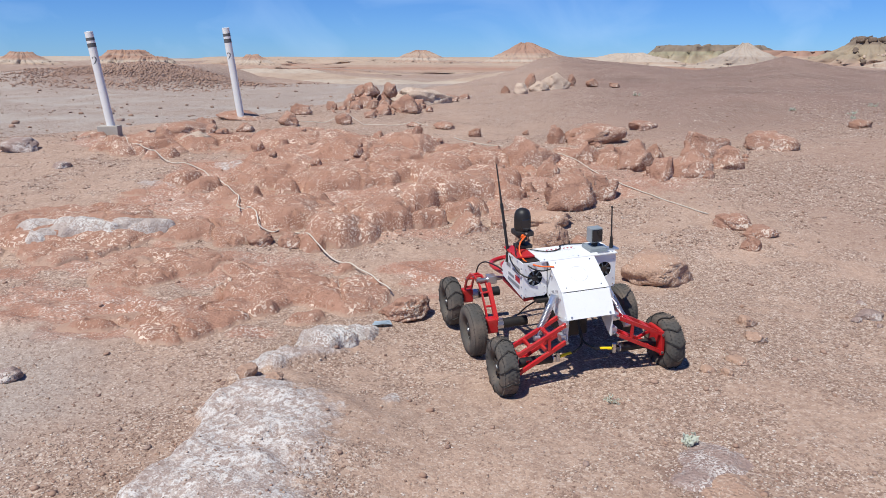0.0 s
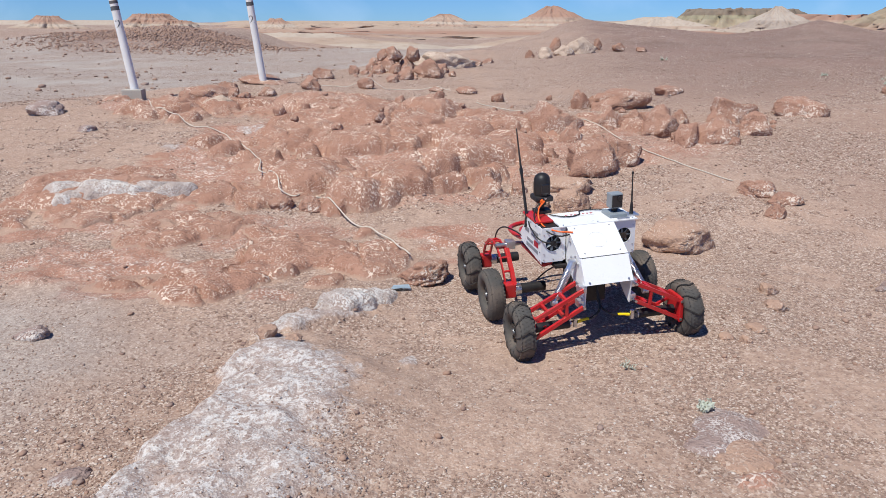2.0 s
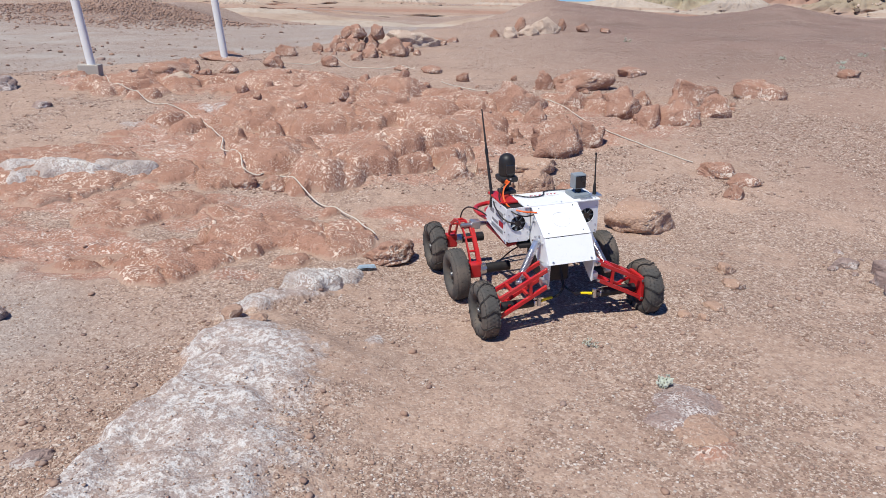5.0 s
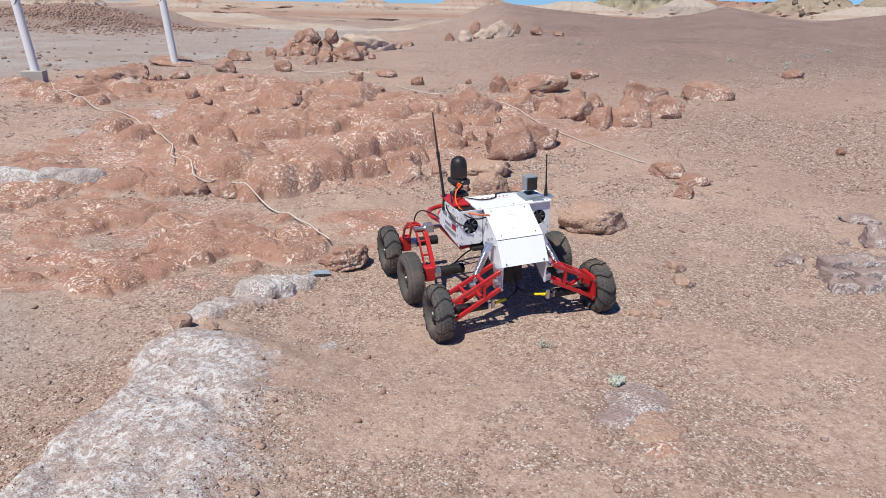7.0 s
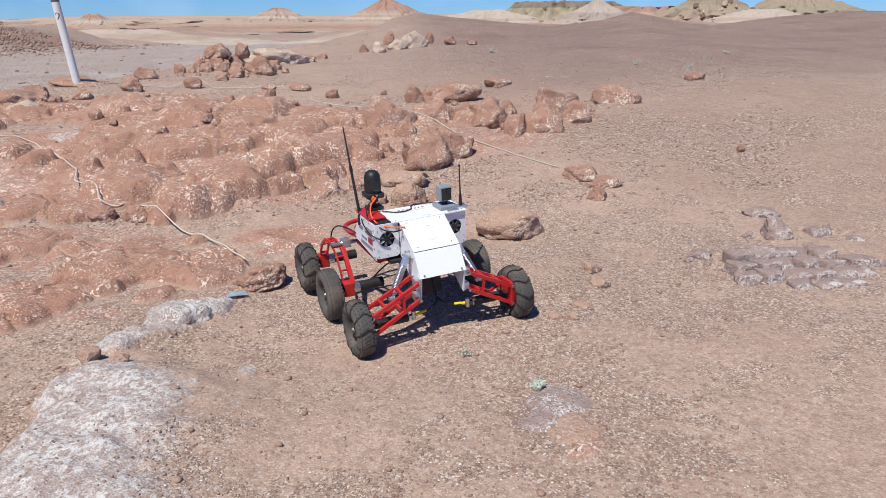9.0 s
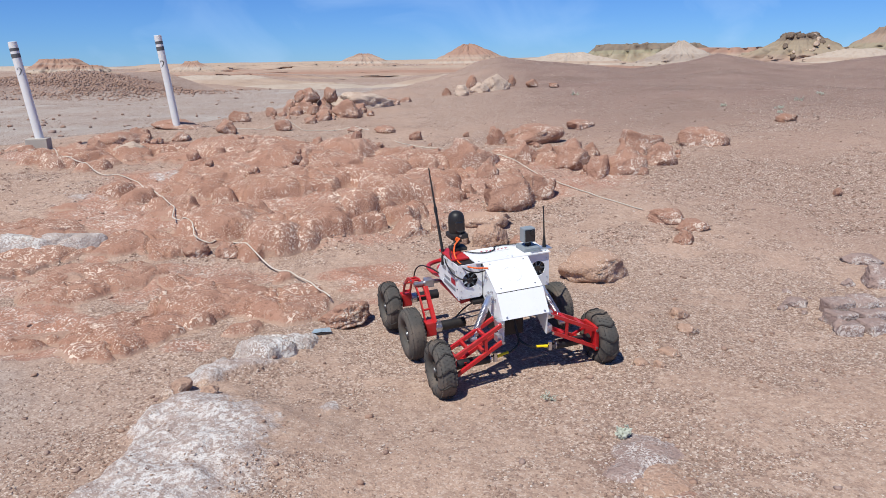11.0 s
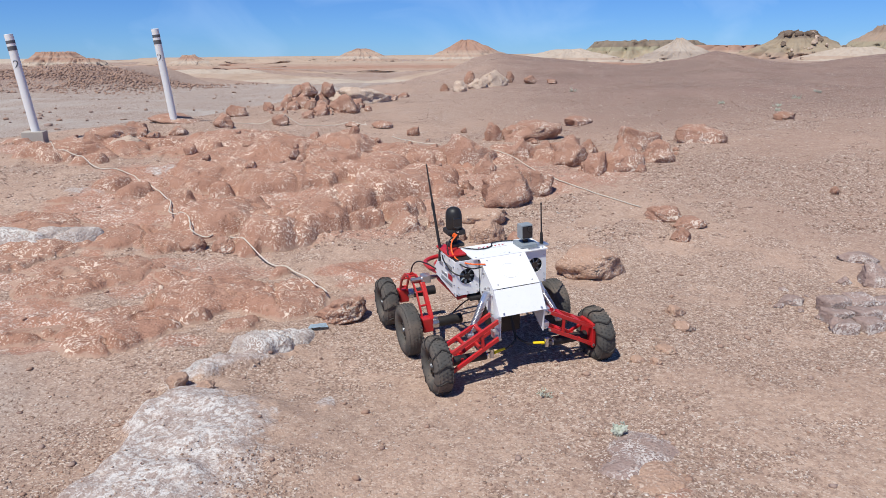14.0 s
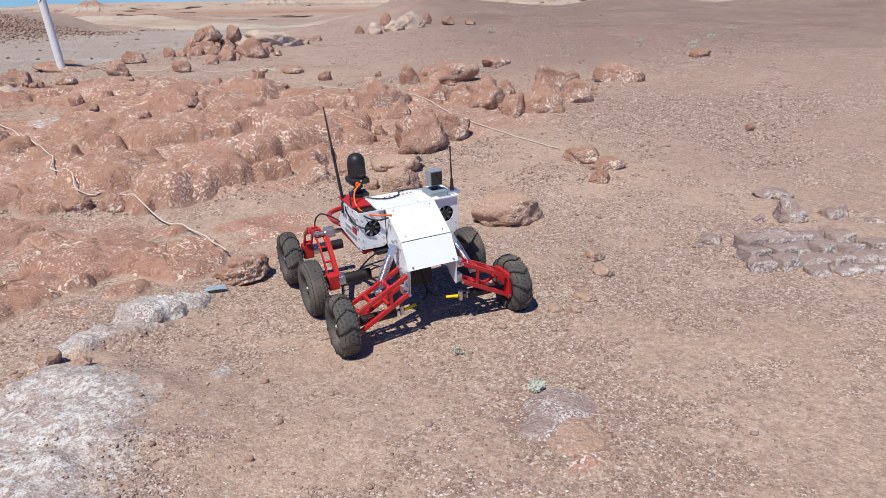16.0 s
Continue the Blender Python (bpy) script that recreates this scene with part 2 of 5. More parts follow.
MAT_BROWNHILL = strata_material("brown_hill", [(0, BUFF), (0.3, (0.31, 0.26, 0.185)), (0.6, (0.34, 0.25, 0.19)), (0.85, (0.27, 0.195, 0.15))], 15.0)
MAT_DUNE = strata_material("cream_dune", [(0, CREAM), (0.5, BUFF), (0.8, CREAM)], 3.0)

MAT_WHITE = plain("white_panel", (0.8, 0.8, 0.8), 0.35, 0, 0.04, 40)
MAT_REDPAINT = plain("red_paint", (0.5, 0.012, 0.016), 0.35, 0, 0.1, 120, 0.5)
MAT_BLACK = plain("black_plastic", (0.012, 0.012, 0.014), 0.5, 0, 0.06, 150)
MAT_RUBBER = plain("dusty_rubber", (0.085, 0.079, 0.073), 0.9, 0, 0.25, 60, 0.2, 0.003)
MAT_STRAP = plain("strap", (0.014, 0.014, 0.015), 0.7, 0, 0.1, 100)
MAT_STEEL = plain("brushed_steel", (0.62, 0.62, 0.64), 0.3, 1.0, 0.08, 150)
MAT_ALU = plain("aluminium", (0.72, 0.73, 0.75), 0.38, 0.9, 0.06, 120)
MAT_GUN = plain("gunmetal", (0.16, 0.16, 0.165), 0.45, 0.8, 0.1, 80)
MAT_RIM = plain("black_rim", (0.02, 0.02, 0.022), 0.45, 0.2, 0.15, 80)
MAT_YELLOW = plain("yellow_tape", (0.85, 0.62, 0.01), 0.5, 0, 0.05)
MAT_ORANGE = plain("orange_cable", (0.85, 0.13, 0.015), 0.5, 0, 0.05)
MAT_BLUEGREY = plain("grey_casing", (0.24, 0.27, 0.29), 0.4, 0, 0.08)
MAT_LENS = plain("dark_lens", (0.015, 0.017, 0.022), 0.08, 0, 0.02, 60, 0.6)
MAT_NAVY = plain("navy_print", (0.02, 0.03, 0.11), 0.5, 0, 0.05)
MAT_CRIMSON = plain("crimson_print", (0.42, 0.015, 0.03), 0.5, 0, 0.05)
MAT_GREYPRINT = plain("grey_print", (0.25, 0.25, 0.27), 0.5, 0, 0.05)
MAT_HAIRLINE = plain("hairline_print", (0.6, 0.58, 0.55), 0.5, 0, 0.05)
MAT_PVC = plain("white_pvc", (0.78, 0.77, 0.75), 0.45, 0, 0.06, 20)
MAT_BAND = plain("dark_tape", (0.11, 0.11, 0.115), 0.5, 0, 0.05)
MAT_BLOCK = plain("concrete", (0.45, 0.41, 0.36), 0.95, 0, 0.12, 70, 0.1, 0.004)
MAT_ROPE = plain("white_rope", (0.6, 0.54, 0.46), 0.9, 0, 0.1, 160, 0.1, 0.003)
MAT_PAPER = plain("blue_paper", (0.5, 0.6, 0.68), 0.8, 0, 0.06)
MAT_SHRUB = plain("grey_green_leaf", (0.5, 0.52, 0.43), 0.9, 0, 0.12, 60)
MAT_DEADSTEM = plain("dry_stem", (0.25, 0.19, 0.11), 0.9, 0, 0.12, 60)
MAT_FARBUSH = plain("far_bush", (0.06, 0.075, 0.035), 0.95, 0, 0.15, 2)


# ---- mesh helpers ----
def part(name, bm, material, parent=None, label=""):
    """Links a bmesh as one mesh object, under a thing or part if given."""
    data = bpy.data.meshes.new(name)
    bm.normal_update()
    bm.to_mesh(data)
    bm.free()
    data.materials.append(material)
    return hang(name, data, parent, label)


def hang(name, data, parent=None, label=""):
    ob = new(name, data)
    if parent:
        ob.parent = parent
    if label:
        tagged(ob, label)
    return ob


def smooth(bm):
    for f in bm.faces:
        f.smooth = True
    return bm


def box(bm, x0, y0, z0, x1, y1, z1, bevel=0.0):
    made = bmesh.ops.create_cube(bm, size=1.0, matrix=Matrix.LocRotScale(((x0 + x1) / 2, (y0 + y1) / 2, (z0 + z1) / 2), None, (abs(x1 - x0), abs(y1 - y0), abs(z1 - z0))))
    if bevel:
        edges = list({e for v in made["verts"] for e in v.link_edges})
        bmesh.ops.bevel(bm, geom=edges, offset=bevel, segments=2, affect="EDGES", profile=0.6)
    return bm


def rod(bm, a, b, r, r2=None, sides=12):
    """A round bar from a to b."""
    a, b = Vector(a), Vector(b)
    turn = (b - a).to_track_quat("Z", "Y").to_matrix().to_4x4()
    bmesh.ops.create_cone(bm, cap_ends=True, segments=sides, radius1=r, radius2=r if r2 is None else r2, depth=(b - a).length, matrix=Matrix.Translation((a + b) / 2) @ turn)
    return bm


def bar(bm, a, b, w, h):
    """A flat bar of section w by h from a to b."""
    a, b = Vector(a), Vector(b)
    turn = (b - a).to_track_quat("Z", "Y").to_matrix().to_4x4()
    bmesh.ops.create_cube(bm, size=1.0, matrix=Matrix.Translation((a + b) / 2) @ turn @ Matrix.Diagonal((w, h, (b - a).length, 1)))
    return bm


def prism(bm, outline, x0, x1):
    """An outline of (y, z) points, stretched from x0 to x1."""
    left = [bm.verts.new((x0, y, z)) for y, z in outline]
    right = [bm.verts.new((x1, y, z)) for y, z in outline]
    n = len(outline)
    faces = [bm.faces.new(left), bm.faces.new(right[::-1])]
    for k in range(n):
        faces.append(bm.faces.new((left[k], right[k], right[(k + 1) % n], left[(k + 1) % n])))
    bmesh.ops.recalc_face_normals(bm, faces=faces)
    return bm


def panel(bm, a, b, x0, x1, thick):
    """A sheet from x0 to x1 that runs from (y, z) a to b, thick metres outward."""
    (ya, za), (yb, zb) = a, b
    n = Vector((0, zb - za, -(yb - ya))).normalized()
    n = n if n.z > 0 or (abs(n.z) < 1e-6 and n.y < 0) else -n
    return prism(bm, [a, b, (yb + n.y * thick, zb + n.z * thick), (ya + n.y * thick, za + n.z * thick)], x0, x1)


def tube(name, points, r, material, parent=None, label="", closed=False):
    """A bent round tube, cable or rope through the points, as a mesh."""
    curve = bpy.data.curves.new(name, "CURVE")
    curve.dimensions, curve.bevel_depth, curve.bevel_resolution, curve.resolution_u, curve.use_fill_caps = "3D", r, 2, 6, True
    line = curve.splines.new("BEZIER")
    line.bezier_points.add(len(points) - 1)
    for p, at in zip(line.bezier_points, points):
        p.co = at
        p.handle_left_type = p.handle_right_type = "AUTO"
    line.use_cyclic_u = closed
    holder = bpy.data.objects.new(name, curve)
    data = bpy.data.meshes.new_from_object(holder)
    bpy.data.objects.remove(holder)
    bpy.data.curves.remove(curve)
    data.materials.clear()
    data.materials.append(material)
    return hang(name, data, parent, label)


# ---- the land ----
def ss(a, b, v):
    u = np.clip((v - a) / (b - a), 0.0, 1.0)
    return u * u * (3 - 2 * u)


def lattice(ix, iy, seed):
    """A repeatable random number from 0 to 1 for each lattice point."""
    n = np.sin(ix * 127.1 + iy * 311.7 + seed * 74.7) * 43758.5453
    return n - np.floor(n)


def vnoise(x, y, size, seed):
    """Smooth value noise from -1 to 1 with cells of the given size in metres."""
    u, v = np.asarray(x, float) / size, np.asarray(y, float) / size
    iu, iv = np.floor(u), np.floor(v)
    fu, fv = u - iu, v - iv
    fu, fv = fu * fu * (3 - 2 * fu), fv * fv * (3 - 2 * fv)
    a = lattice(iu, iv, seed) * (1 - fu) + lattice(iu + 1, iv, seed) * fu
    b = lattice(iu, iv + 1, seed) * (1 - fu) + lattice(iu + 1, iv + 1, seed) * fu
    return (a * (1 - fv) + b * fv) * 2 - 1


def blob(x, y, cx, cy, rx, ry, turn=0.0, soft=0.5):
    """1 inside an uneven ellipse, fading to 0 outside it."""
    c, s = math.cos(math.radians(turn)), math.sin(math.radians(turn))
    dx, dy = x - cx, y - cy
    r = np.hypot((dx * c + dy * s) / rx, (dy * c - dx * s) / ry)
    r = r + 0.22 * vnoise(x, y, 0.45 * min(rx, ry) + 0.08, 5) + 0.12 * vnoise(x, y, 0.14 * min(rx, ry) + 0.03, 6)
    return 1 - ss(1 - soft, 1 + soft, r)


def valley_edge(x):
    return np.where(x < -3.3, 13.4 + (x + 3.3) * 0.9, 13.4 + (x + 3.3) * 3.2)


CREST_AT = (-0.05, 0.0, 0.08, 0.148, 0.198, 0.244, 0.337, 0.391, 0.445, 0.517, 0.565, 0.629, 0.684, 0.8)
CREST_TALL = (0.6, 0.75, 1.1, 1.66, 1.48, 1.32, 1.06, 1.3, 1.72, 1.28, 1.12, 1.32, 1.46, 1.7)


def base_height(x, y):
    """The lie of the land without its small relief."""
    x, y = np.asarray(x, float), np.asarray(y, float)
    h = 0.5 * ss(4.5, 10.5, y) + 0.2 * ss(11, 16, y) + 0.22 * ss(15, 27, y)
    h = h + 0.05 * np.clip(x - 1, 0, 5) * ss(4, 9, y)
    # the gravel slope climbs to a row of low mounds
    crest = np.interp(x / np.maximum(y, 1.0), CREST_AT, CREST_TALL)
    h = h + (crest - h) * ss(17, 36, y) + 0.05 * vnoise(x, y, 5, 21) * ss(20, 34, y)
    h = h + 0.13 * np.exp(-((x + 3.4) / 1.3) ** 2 - ((y - 12.2) / 1.0) ** 2)
    dip = ss(0, 5, y - np.maximum(valley_edge(x), 7))
    h = h * (1 - dip) + 0.12 * dip
    # the rubble mound and the smooth rise beyond the grey flat
    h = h + 1.15 * np.exp(-((x + 17.5) / 4.2) ** 2 - ((y - 45) / 6.0) ** 2) + 1.3 * np.exp(-((x + 25) / 5.5) ** 2 - ((y - 46) / 7.0) ** 2)
    # the tilted patch of sand on which the rover stands
    stand = 1 - ss(0.7, 1.5, np.hypot(x - 0.62, y - 4.25))
    h = h + (-0.012 + 0.049 * (x - 0.647) + 0.032 * (y - 4.249) - h) * stand
    far = ss(42, 75, np.hypot(x, y))
    h = h * (1 - far) + far * (-1.1 + 0.75 * vnoise(x, y, 34, 31) + 0.4 * vnoise(x, y, 13, 32))
    return h + 1.65 * np.exp(-((x + 16.8) / 4.2) ** 2 - ((y - 55) / 6.0) ** 2)


def salt_mound(x, y):
    """A low crusted dome: steep along one side, running out gently on the other, with a narrow neck at its head."""
    wx = x + 0.05 * vnoise(x, y, 0.22, 91) + 0.03 * vnoise(x, y, 0.08, 92)
    wy = y + 0.06 * vnoise(x, y, 0.3, 93)
    edge = -1.2 + 0.22 * ss(3.25, 3.8, wy) - 0.12 * ss(2.9, 2.3, wy)
    end = -0.3 - 0.42 * ss(3.2, 3.75, wy)
    body = ss(0.0, 0.13, wx - edge) * (1 - ss(-0.5, 0.16, wx - end)) * (1 - ss(3.55, 3.85, wy)) * ss(1.2, 1.8, wy)
    along = (wx + 1.03) * 0.72 + (wy - 3.72) * 0.69
    across = (wy - 3.72) * 0.72 - (wx + 1.03) * 0.69
    neck = (1 - ss(0.03, 0.1, np.abs(across))) * ss(-0.15, 0.0, along) * (1 - ss(0.45, 0.62, along))
    return body, neck


def zones(x, y):
    """How far each spot is red bedrock, salt crust, grey flat, purple gravel or far country."""
    red = np.maximum.reduce([
        blob(x, y, -0.9, 8.2, 2.4, 1.9, 12), blob(x, y, -1.5, 5.1, 1.7, 0.75, 8), blob(x, y, -2.9, 6.2, 1.6, 1.0, 5),
        blob(x, y, -1.5, 4.4, 1.0, 0.28, 12), blob(x, y, 1.5, 8.3, 1.7, 1.1, 0) * 0.6, blob(x, y, -3.6, 10.4, 1.8, 0.9, -8),
        blob(x, y, 1.04, 2.52, 0.16, 0.13) * 0.9, blob(x, y, -2.6, 3.0, 0.6, 0.3) * 0.45])
    red = red * (ss(-0.15, 0.45, vnoise(x, y, 0.8, 95) + 0.6 * vnoise(x, y * 1.6, 0.3, 96)) * (1 - ss(6.5, 7.2, y)) + ss(6.5, 7.2, y))
    mound, neck = salt_mound(x, y)
    salt = np.maximum.reduce([
        1.1 * mound, 0.95 * neck,
        blob(x, y, -3.0, 6.4, 0.75, 0.22, 10) * 0.95, blob(x, y, -3.1, 8.0, 0.4, 0.2) * 0.6, blob(x, y, -0.66, 4.2, 0.2, 0.2) * 0.5,
        blob(x, y, -0.262, 3.5, 0.035, 0.08, -15) * 1.3, blob(x, y, -2.4, 8.75, 0.35, 0.2) * 0.7])
    grey = ss(0.5, 4, y - np.maximum(valley_edge(x), 7)) * (1 - ss(45, 60, y)) * (1 - ss(-2, 4, x))
    grey = np.maximum(grey, 0.75 * blob(x, y, -2.6, 3.4, 0.9, 0.8))
    purple = np.maximum(ss(-1, 3, x - 0.1 * y) * ss(6, 15, y) * 0.9, blob(x, y, 5.5, 8, 3, 3) * 0.35)
    purple = np.maximum(purple, blob(x, y, -17.5, 44, 6, 7))
    purple = np.maximum(purple, blob(x, y, 1.07, 2.74, 0.16, 0.12) * 0.9)
    return red, salt, grey, purple, ss(46, 62, np.hypot(x, y))


def gravel_density(x, y):
    """How thickly gravel lies, from 0 to 1: in drifts, with bare sand between."""
    red, salt, grey, purple, far = zones(x, y)
    patch = ss(-0.15, 0.75, 0.8 * vnoise(x, y, 1.1, 70) + 0.6 * vnoise(x, y, 0.4, 71) + 0.5 * vnoise(x, y, 0.16, 72) + 0.3 * vnoise(x, y, 0.07, 73) + 0.25)
    patch = np.maximum(patch, 0.6 * ss(7, 11, y) * ss(-0.6, 0.5, vnoise(x, y, 1.7, 74) + 0.5 * vnoise(x, y, 0.5, 75)))
    patch = patch * (1 - 0.8 * blob(x, y, -2.1, 3.6, 1.0, 0.6)) * (1 - 0.6 * blob(x, y, 0.35, 3.3, 1.0, 0.55)) * (1 - 0.45 * blob(x, y, -1.7, 2.8, 0.6, 0.5))
    return (0.1 + 0.9 * patch) * (1 - 0.8 * np.clip(red, 0, 1)) * (1 - 0.93 * np.clip(salt, 0, 1))


def height(x, y):
    """The ground with its small relief."""
    red, salt, grey, purple, far = zones(x, y)
    near = 1 - ss(10, 26, np.hypot(x, y))
    calm = 1 - 0.75 * blob(np.asarray(x, float), np.asarray(y, float), 0.64, 4.25, 0.85, 0.85)
    h = base_height(x, y) + near * calm * (0.014 * vnoise(x, y, 0.42, 41) + 0.006 * vnoise(x, y, 0.13, 42) + 0.003 * vnoise(x, y, 0.06, 43))
    ledge = np.abs(vnoise(x + 0.25 * vnoise(x, y, 0.3, 51), y * 1.9, 0.55, 52))
    h = h + near * red * (0.075 * (1 - ledge) + 0.02 * vnoise(x, y, 0.11, 53) - 0.035)
    mound, neck = salt_mound(x, y)
    h = h + 0.085 * mound + 0.05 * neck
    h = h + near * salt * (0.01 + 0.02 * vnoise(x, y, 0.15, 54) + 0.012 * vnoise(x, y, 0.06, 55))
    h = h + (1 - near) * (0.05 * vnoise(x, y, 1.4, 61) + 0.12 * vnoise(x, y, 4.2, 62))
    return h


def spread(lo, hi, step, reach, growth):
    """Coordinates that are even from lo to hi and widen beyond, out to the reach."""
    mid = list(np.arange(lo, hi + step / 2, step))
    out, s, at = [], step, hi
    while at < reach:
        s *= growth
        at += s
        out.append(at)
    back, s, at = [], step, lo
    while at > -reach:
        s *= growth
        at -= s
        back.append(at)
    return np.array(back[::-1] + mid + out)


def sheet(name, xs, ys, material):
    gx, gy = np.meshgrid(xs, ys)
    gz = height(gx, gy)
    verts = np.stack([gx, gy, gz], -1).reshape(-1, 3)
    nx, ny = len(xs), len(ys)
    a = (np.arange(ny - 1)[:, None] * nx + np.arange(nx - 1)[None, :]).ravel()
    quads = np.stack([a, a + 1, a + nx + 1, a + nx], -1)
    data = bpy.data.meshes.new(name)
    data.vertices.add(len(verts))
    data.vertices.foreach_set("co", verts.ravel())
    data.loops.add(quads.size)
    data.loops.foreach_set("vertex_index", quads.ravel())
    data.polygons.add(len(quads))
    data.polygons.foreach_set("loop_start", np.arange(0, quads.size, 4))
    data.polygons.foreach_set("use_smooth", np.ones(len(quads), bool))
    data.update()
    red, salt, grey, purple, far = [np.broadcast_to(v, gx.shape).ravel() for v in zones(gx, gy)]
    one = np.ones_like(red)
    for key, channels in (("zone", (red, salt, grey, one)), ("more", (purple, far, np.broadcast_to(gravel_density(gx, gy), gx.shape).ravel(), one))):
        layer = data.attributes.new(key, "FLOAT_COLOR", "POINT")
        layer.data.foreach_set("color", np.stack(channels, -1).astype(np.float32).ravel())
    data.materials.append(material)
    return new(name, data)


ground = sheet("ground", spread(-5.0, 5.0, 0.025, 2600, 1.08), spread(1.6, 9.0, 0.025, 2600, 1.065), MAT_GROUND)
tagged(ground, "dry desert ground of tan sand, red bedrock and white salt crust", "ground", kind="structure")


def mesa(name, x, y, z, rx, ry, tall, material, label, flat=0.2, steep=1.3, seed=0, rough=0.12, broken=0.15):
    """A hill of eroded, gullied slopes with a cap."""
    rings, sides = 40, 160
    a = np.linspace(0, 2 * np.pi, sides, endpoint=False)
    verts, faces = [(0.0, 0.0, tall)], []
    for k in range(1, rings + 1):
        u = k / rings
        fall = 1 - np.clip((u - flat) / (1 - flat), 0, 1) ** (1 / steep)
        gully = 1 + rough * (vnoise(a * 3.0 + 40 * seed, np.full_like(a, u * 1.2), 0.35, seed) + 0.5 * vnoise(a * 3.0, np.full_like(a, u * 2), 0.13, seed + 3)) * (0.3 + u)
        gully = gully * (1 + 0.18 * vnoise(a * 0 + np.cos(a), np.sin(a), 0.9, seed + 9))
        top = tall * fall * (1 + 0.05 * vnoise(a * 5, np.full_like(a, u * 3.0), 0.3, seed + 5) * (u > flat * 0.5))
        px, py = u * rx * gully * np.cos(a), u * ry * gully * np.sin(a)
        top = top + broken * (vnoise(px, py, 4.5, seed + 11) + 0.7 * vnoise(px, py, 1.9, seed + 12) + 0.4 * vnoise(px, py, 0.8, seed + 13)) * np.clip(1.6 * fall, 0, 1)
        verts += list(zip(px, py, top))
    for s in range(sides):
        faces.append((0, 1 + s, 1 + (s + 1) % sides))
        for k in range(rings - 1):
            p, q = 1 + k * sides + s, 1 + k * sides + (s + 1) % sides
            faces.append((p, p + sides, q + sides, q))
    data = bpy.data.meshes.new(name)
    data.from_pydata([tuple(float(c) for c in v) for v in verts], [], faces)
    data.polygons.foreach_set("use_smooth", np.ones(len(data.polygons), bool))
    data.materials.append(material)
    ob = new(name, data)
    ob.location = (x, y, z)
    return tagged(ob, label, "hill", "hills on the horizon", "structure")


# distant hills, along the skyline
mesa("mesa", -140, 250, -2, 15, 13, 5.4, MAT_REDMESA, "low red domed mesa on the horizon", 0.22, 1.5, 1, 0.2)
mesa("mesa", -105, 250, -2, 12, 12, 5.9, MAT_REDMESA, "low red mesa with pale skirts", 0.4, 1.1, 2, 0.2)
mesa("mesa", -95, 244, -2, 10, 8, 3.9, MAT_REDMESA, "low red shoulder of a mesa", 0.5, 1.0, 22, 0.2)
mesa("mesa", -65, 255, -2, 14, 10, 4.7, MAT_REDMESA, "small rust-coloured mound on the horizon", 0.15, 1.5, 3, 0.2)
mesa("mesa", -8.5, 250, -2, 15, 13, 6.1, MAT_MESA, "pale banded rounded mesa", 0.12, 1.0, 4, 0.18)
mesa("mesa", 25.8, 250, -2.5, 19, 16, 8.9, MAT_MESA, "banded cone-shaped mesa with a red cap", 0.1, 0.95, 5, 0.15)
mesa("hill", 86, 220, -2, 17, 13, 7.8, MAT_CONE, "grey-white cone-shaped hill", 0.05, 1.2, 6, 0.2)
mesa("hill", 72, 300, -2, 30, 18, 5.6, MAT_DUNE, "low cream-coloured dune", 0.2, 1.0, 7)
mesa("plateau", 112, 330, -2, 30, 24, 8.8, MAT_GREEN, "flat olive-green plateau", 0.72, 0.9, 8, 0.15, 0.3)
butte = mesa("rocky_mesa", 150, 270, -3, 36, 20, 11.0, MAT_DARKMESA, "rocky mesa with a dark caprock and olive slopes", 0.18, 1.25, 9, 0.3, 0.7)
mesa("hill", 138, 215, -2, 22, 12, 4.8, MAT_DUNE, "pale dune below the rocky mesa", 0.2, 1.0, 10)
mesa("hill", 228, 330, -3, 42, 30, 15.5, MAT_BROWNHILL, "brown hill at the skyline", 0.2, 1.5, 12, 0.25, 0.6)
mesa("hill", 150, 310, -3, 50, 20, 7.5, MAT_MESA, "low banded ridge between the hills", 0.5, 1.2, 19, 0.3)
mesa("ridge", -30, 700, -6, 260, 60, 8.3, MAT_RUST, "long low plateau along the horizon", 0.75, 0.8, 13, 0.05)
mesa("ridge", 330, 800, -6, 240, 70, 12, MAT_MESA, "long low ridge along the horizon", 0.6, 0.8, 14, 0.05)
mesa("ridge", -420, 700, -6, 230, 70, 8.5, MAT_DUNE, "pale low ridge along the horizon", 0.6, 0.8, 15, 0.05)
mesa("ridge", 5, 180, -2.6, 95, 18, 3.0, MAT_RUST, "rust-coloured low rise in the middle distance", 0.3, 1.0, 16, 0.15)
mesa("dune", -32, 105, -2.6, 34, 10, 2.6, MAT_DUNE, "cream sand rise in the middle distance", 0.3, 1.0, 17, 0.1)
mesa("dune", 14, 85, -2.4, 28, 9, 2.5, MAT_DUNE, "cream sand rise behind the slope", 0.3, 1.0, 18, 0.1)
mesa("ridge", -45, 150, -2.4, 40, 12, 2.6, MAT_RUST, "rust-coloured rise behind the posts", 0.3, 1.0, 20, 0.3)
mesa("ridge", -52, 300, -3, 60, 20, 4.2, MAT_RUST, "low dusky rise on the horizon", 0.5, 0.9, 21, 0.2)


# ---- rocks ----
ROCKBALL = {}


def rockball(level):
    if level not in ROCKBALL:
        bm = bmesh.new()
        bmesh.ops.create_icosphere(bm, subdivisions=level, radius=1.0)
        ROCKBALL[level] = (np.array([v.co[:] for v in bm.verts]), [tuple(v.index for v in f.verts) for f in bm.faces])
        bm.free()
    return ROCKBALL[level]


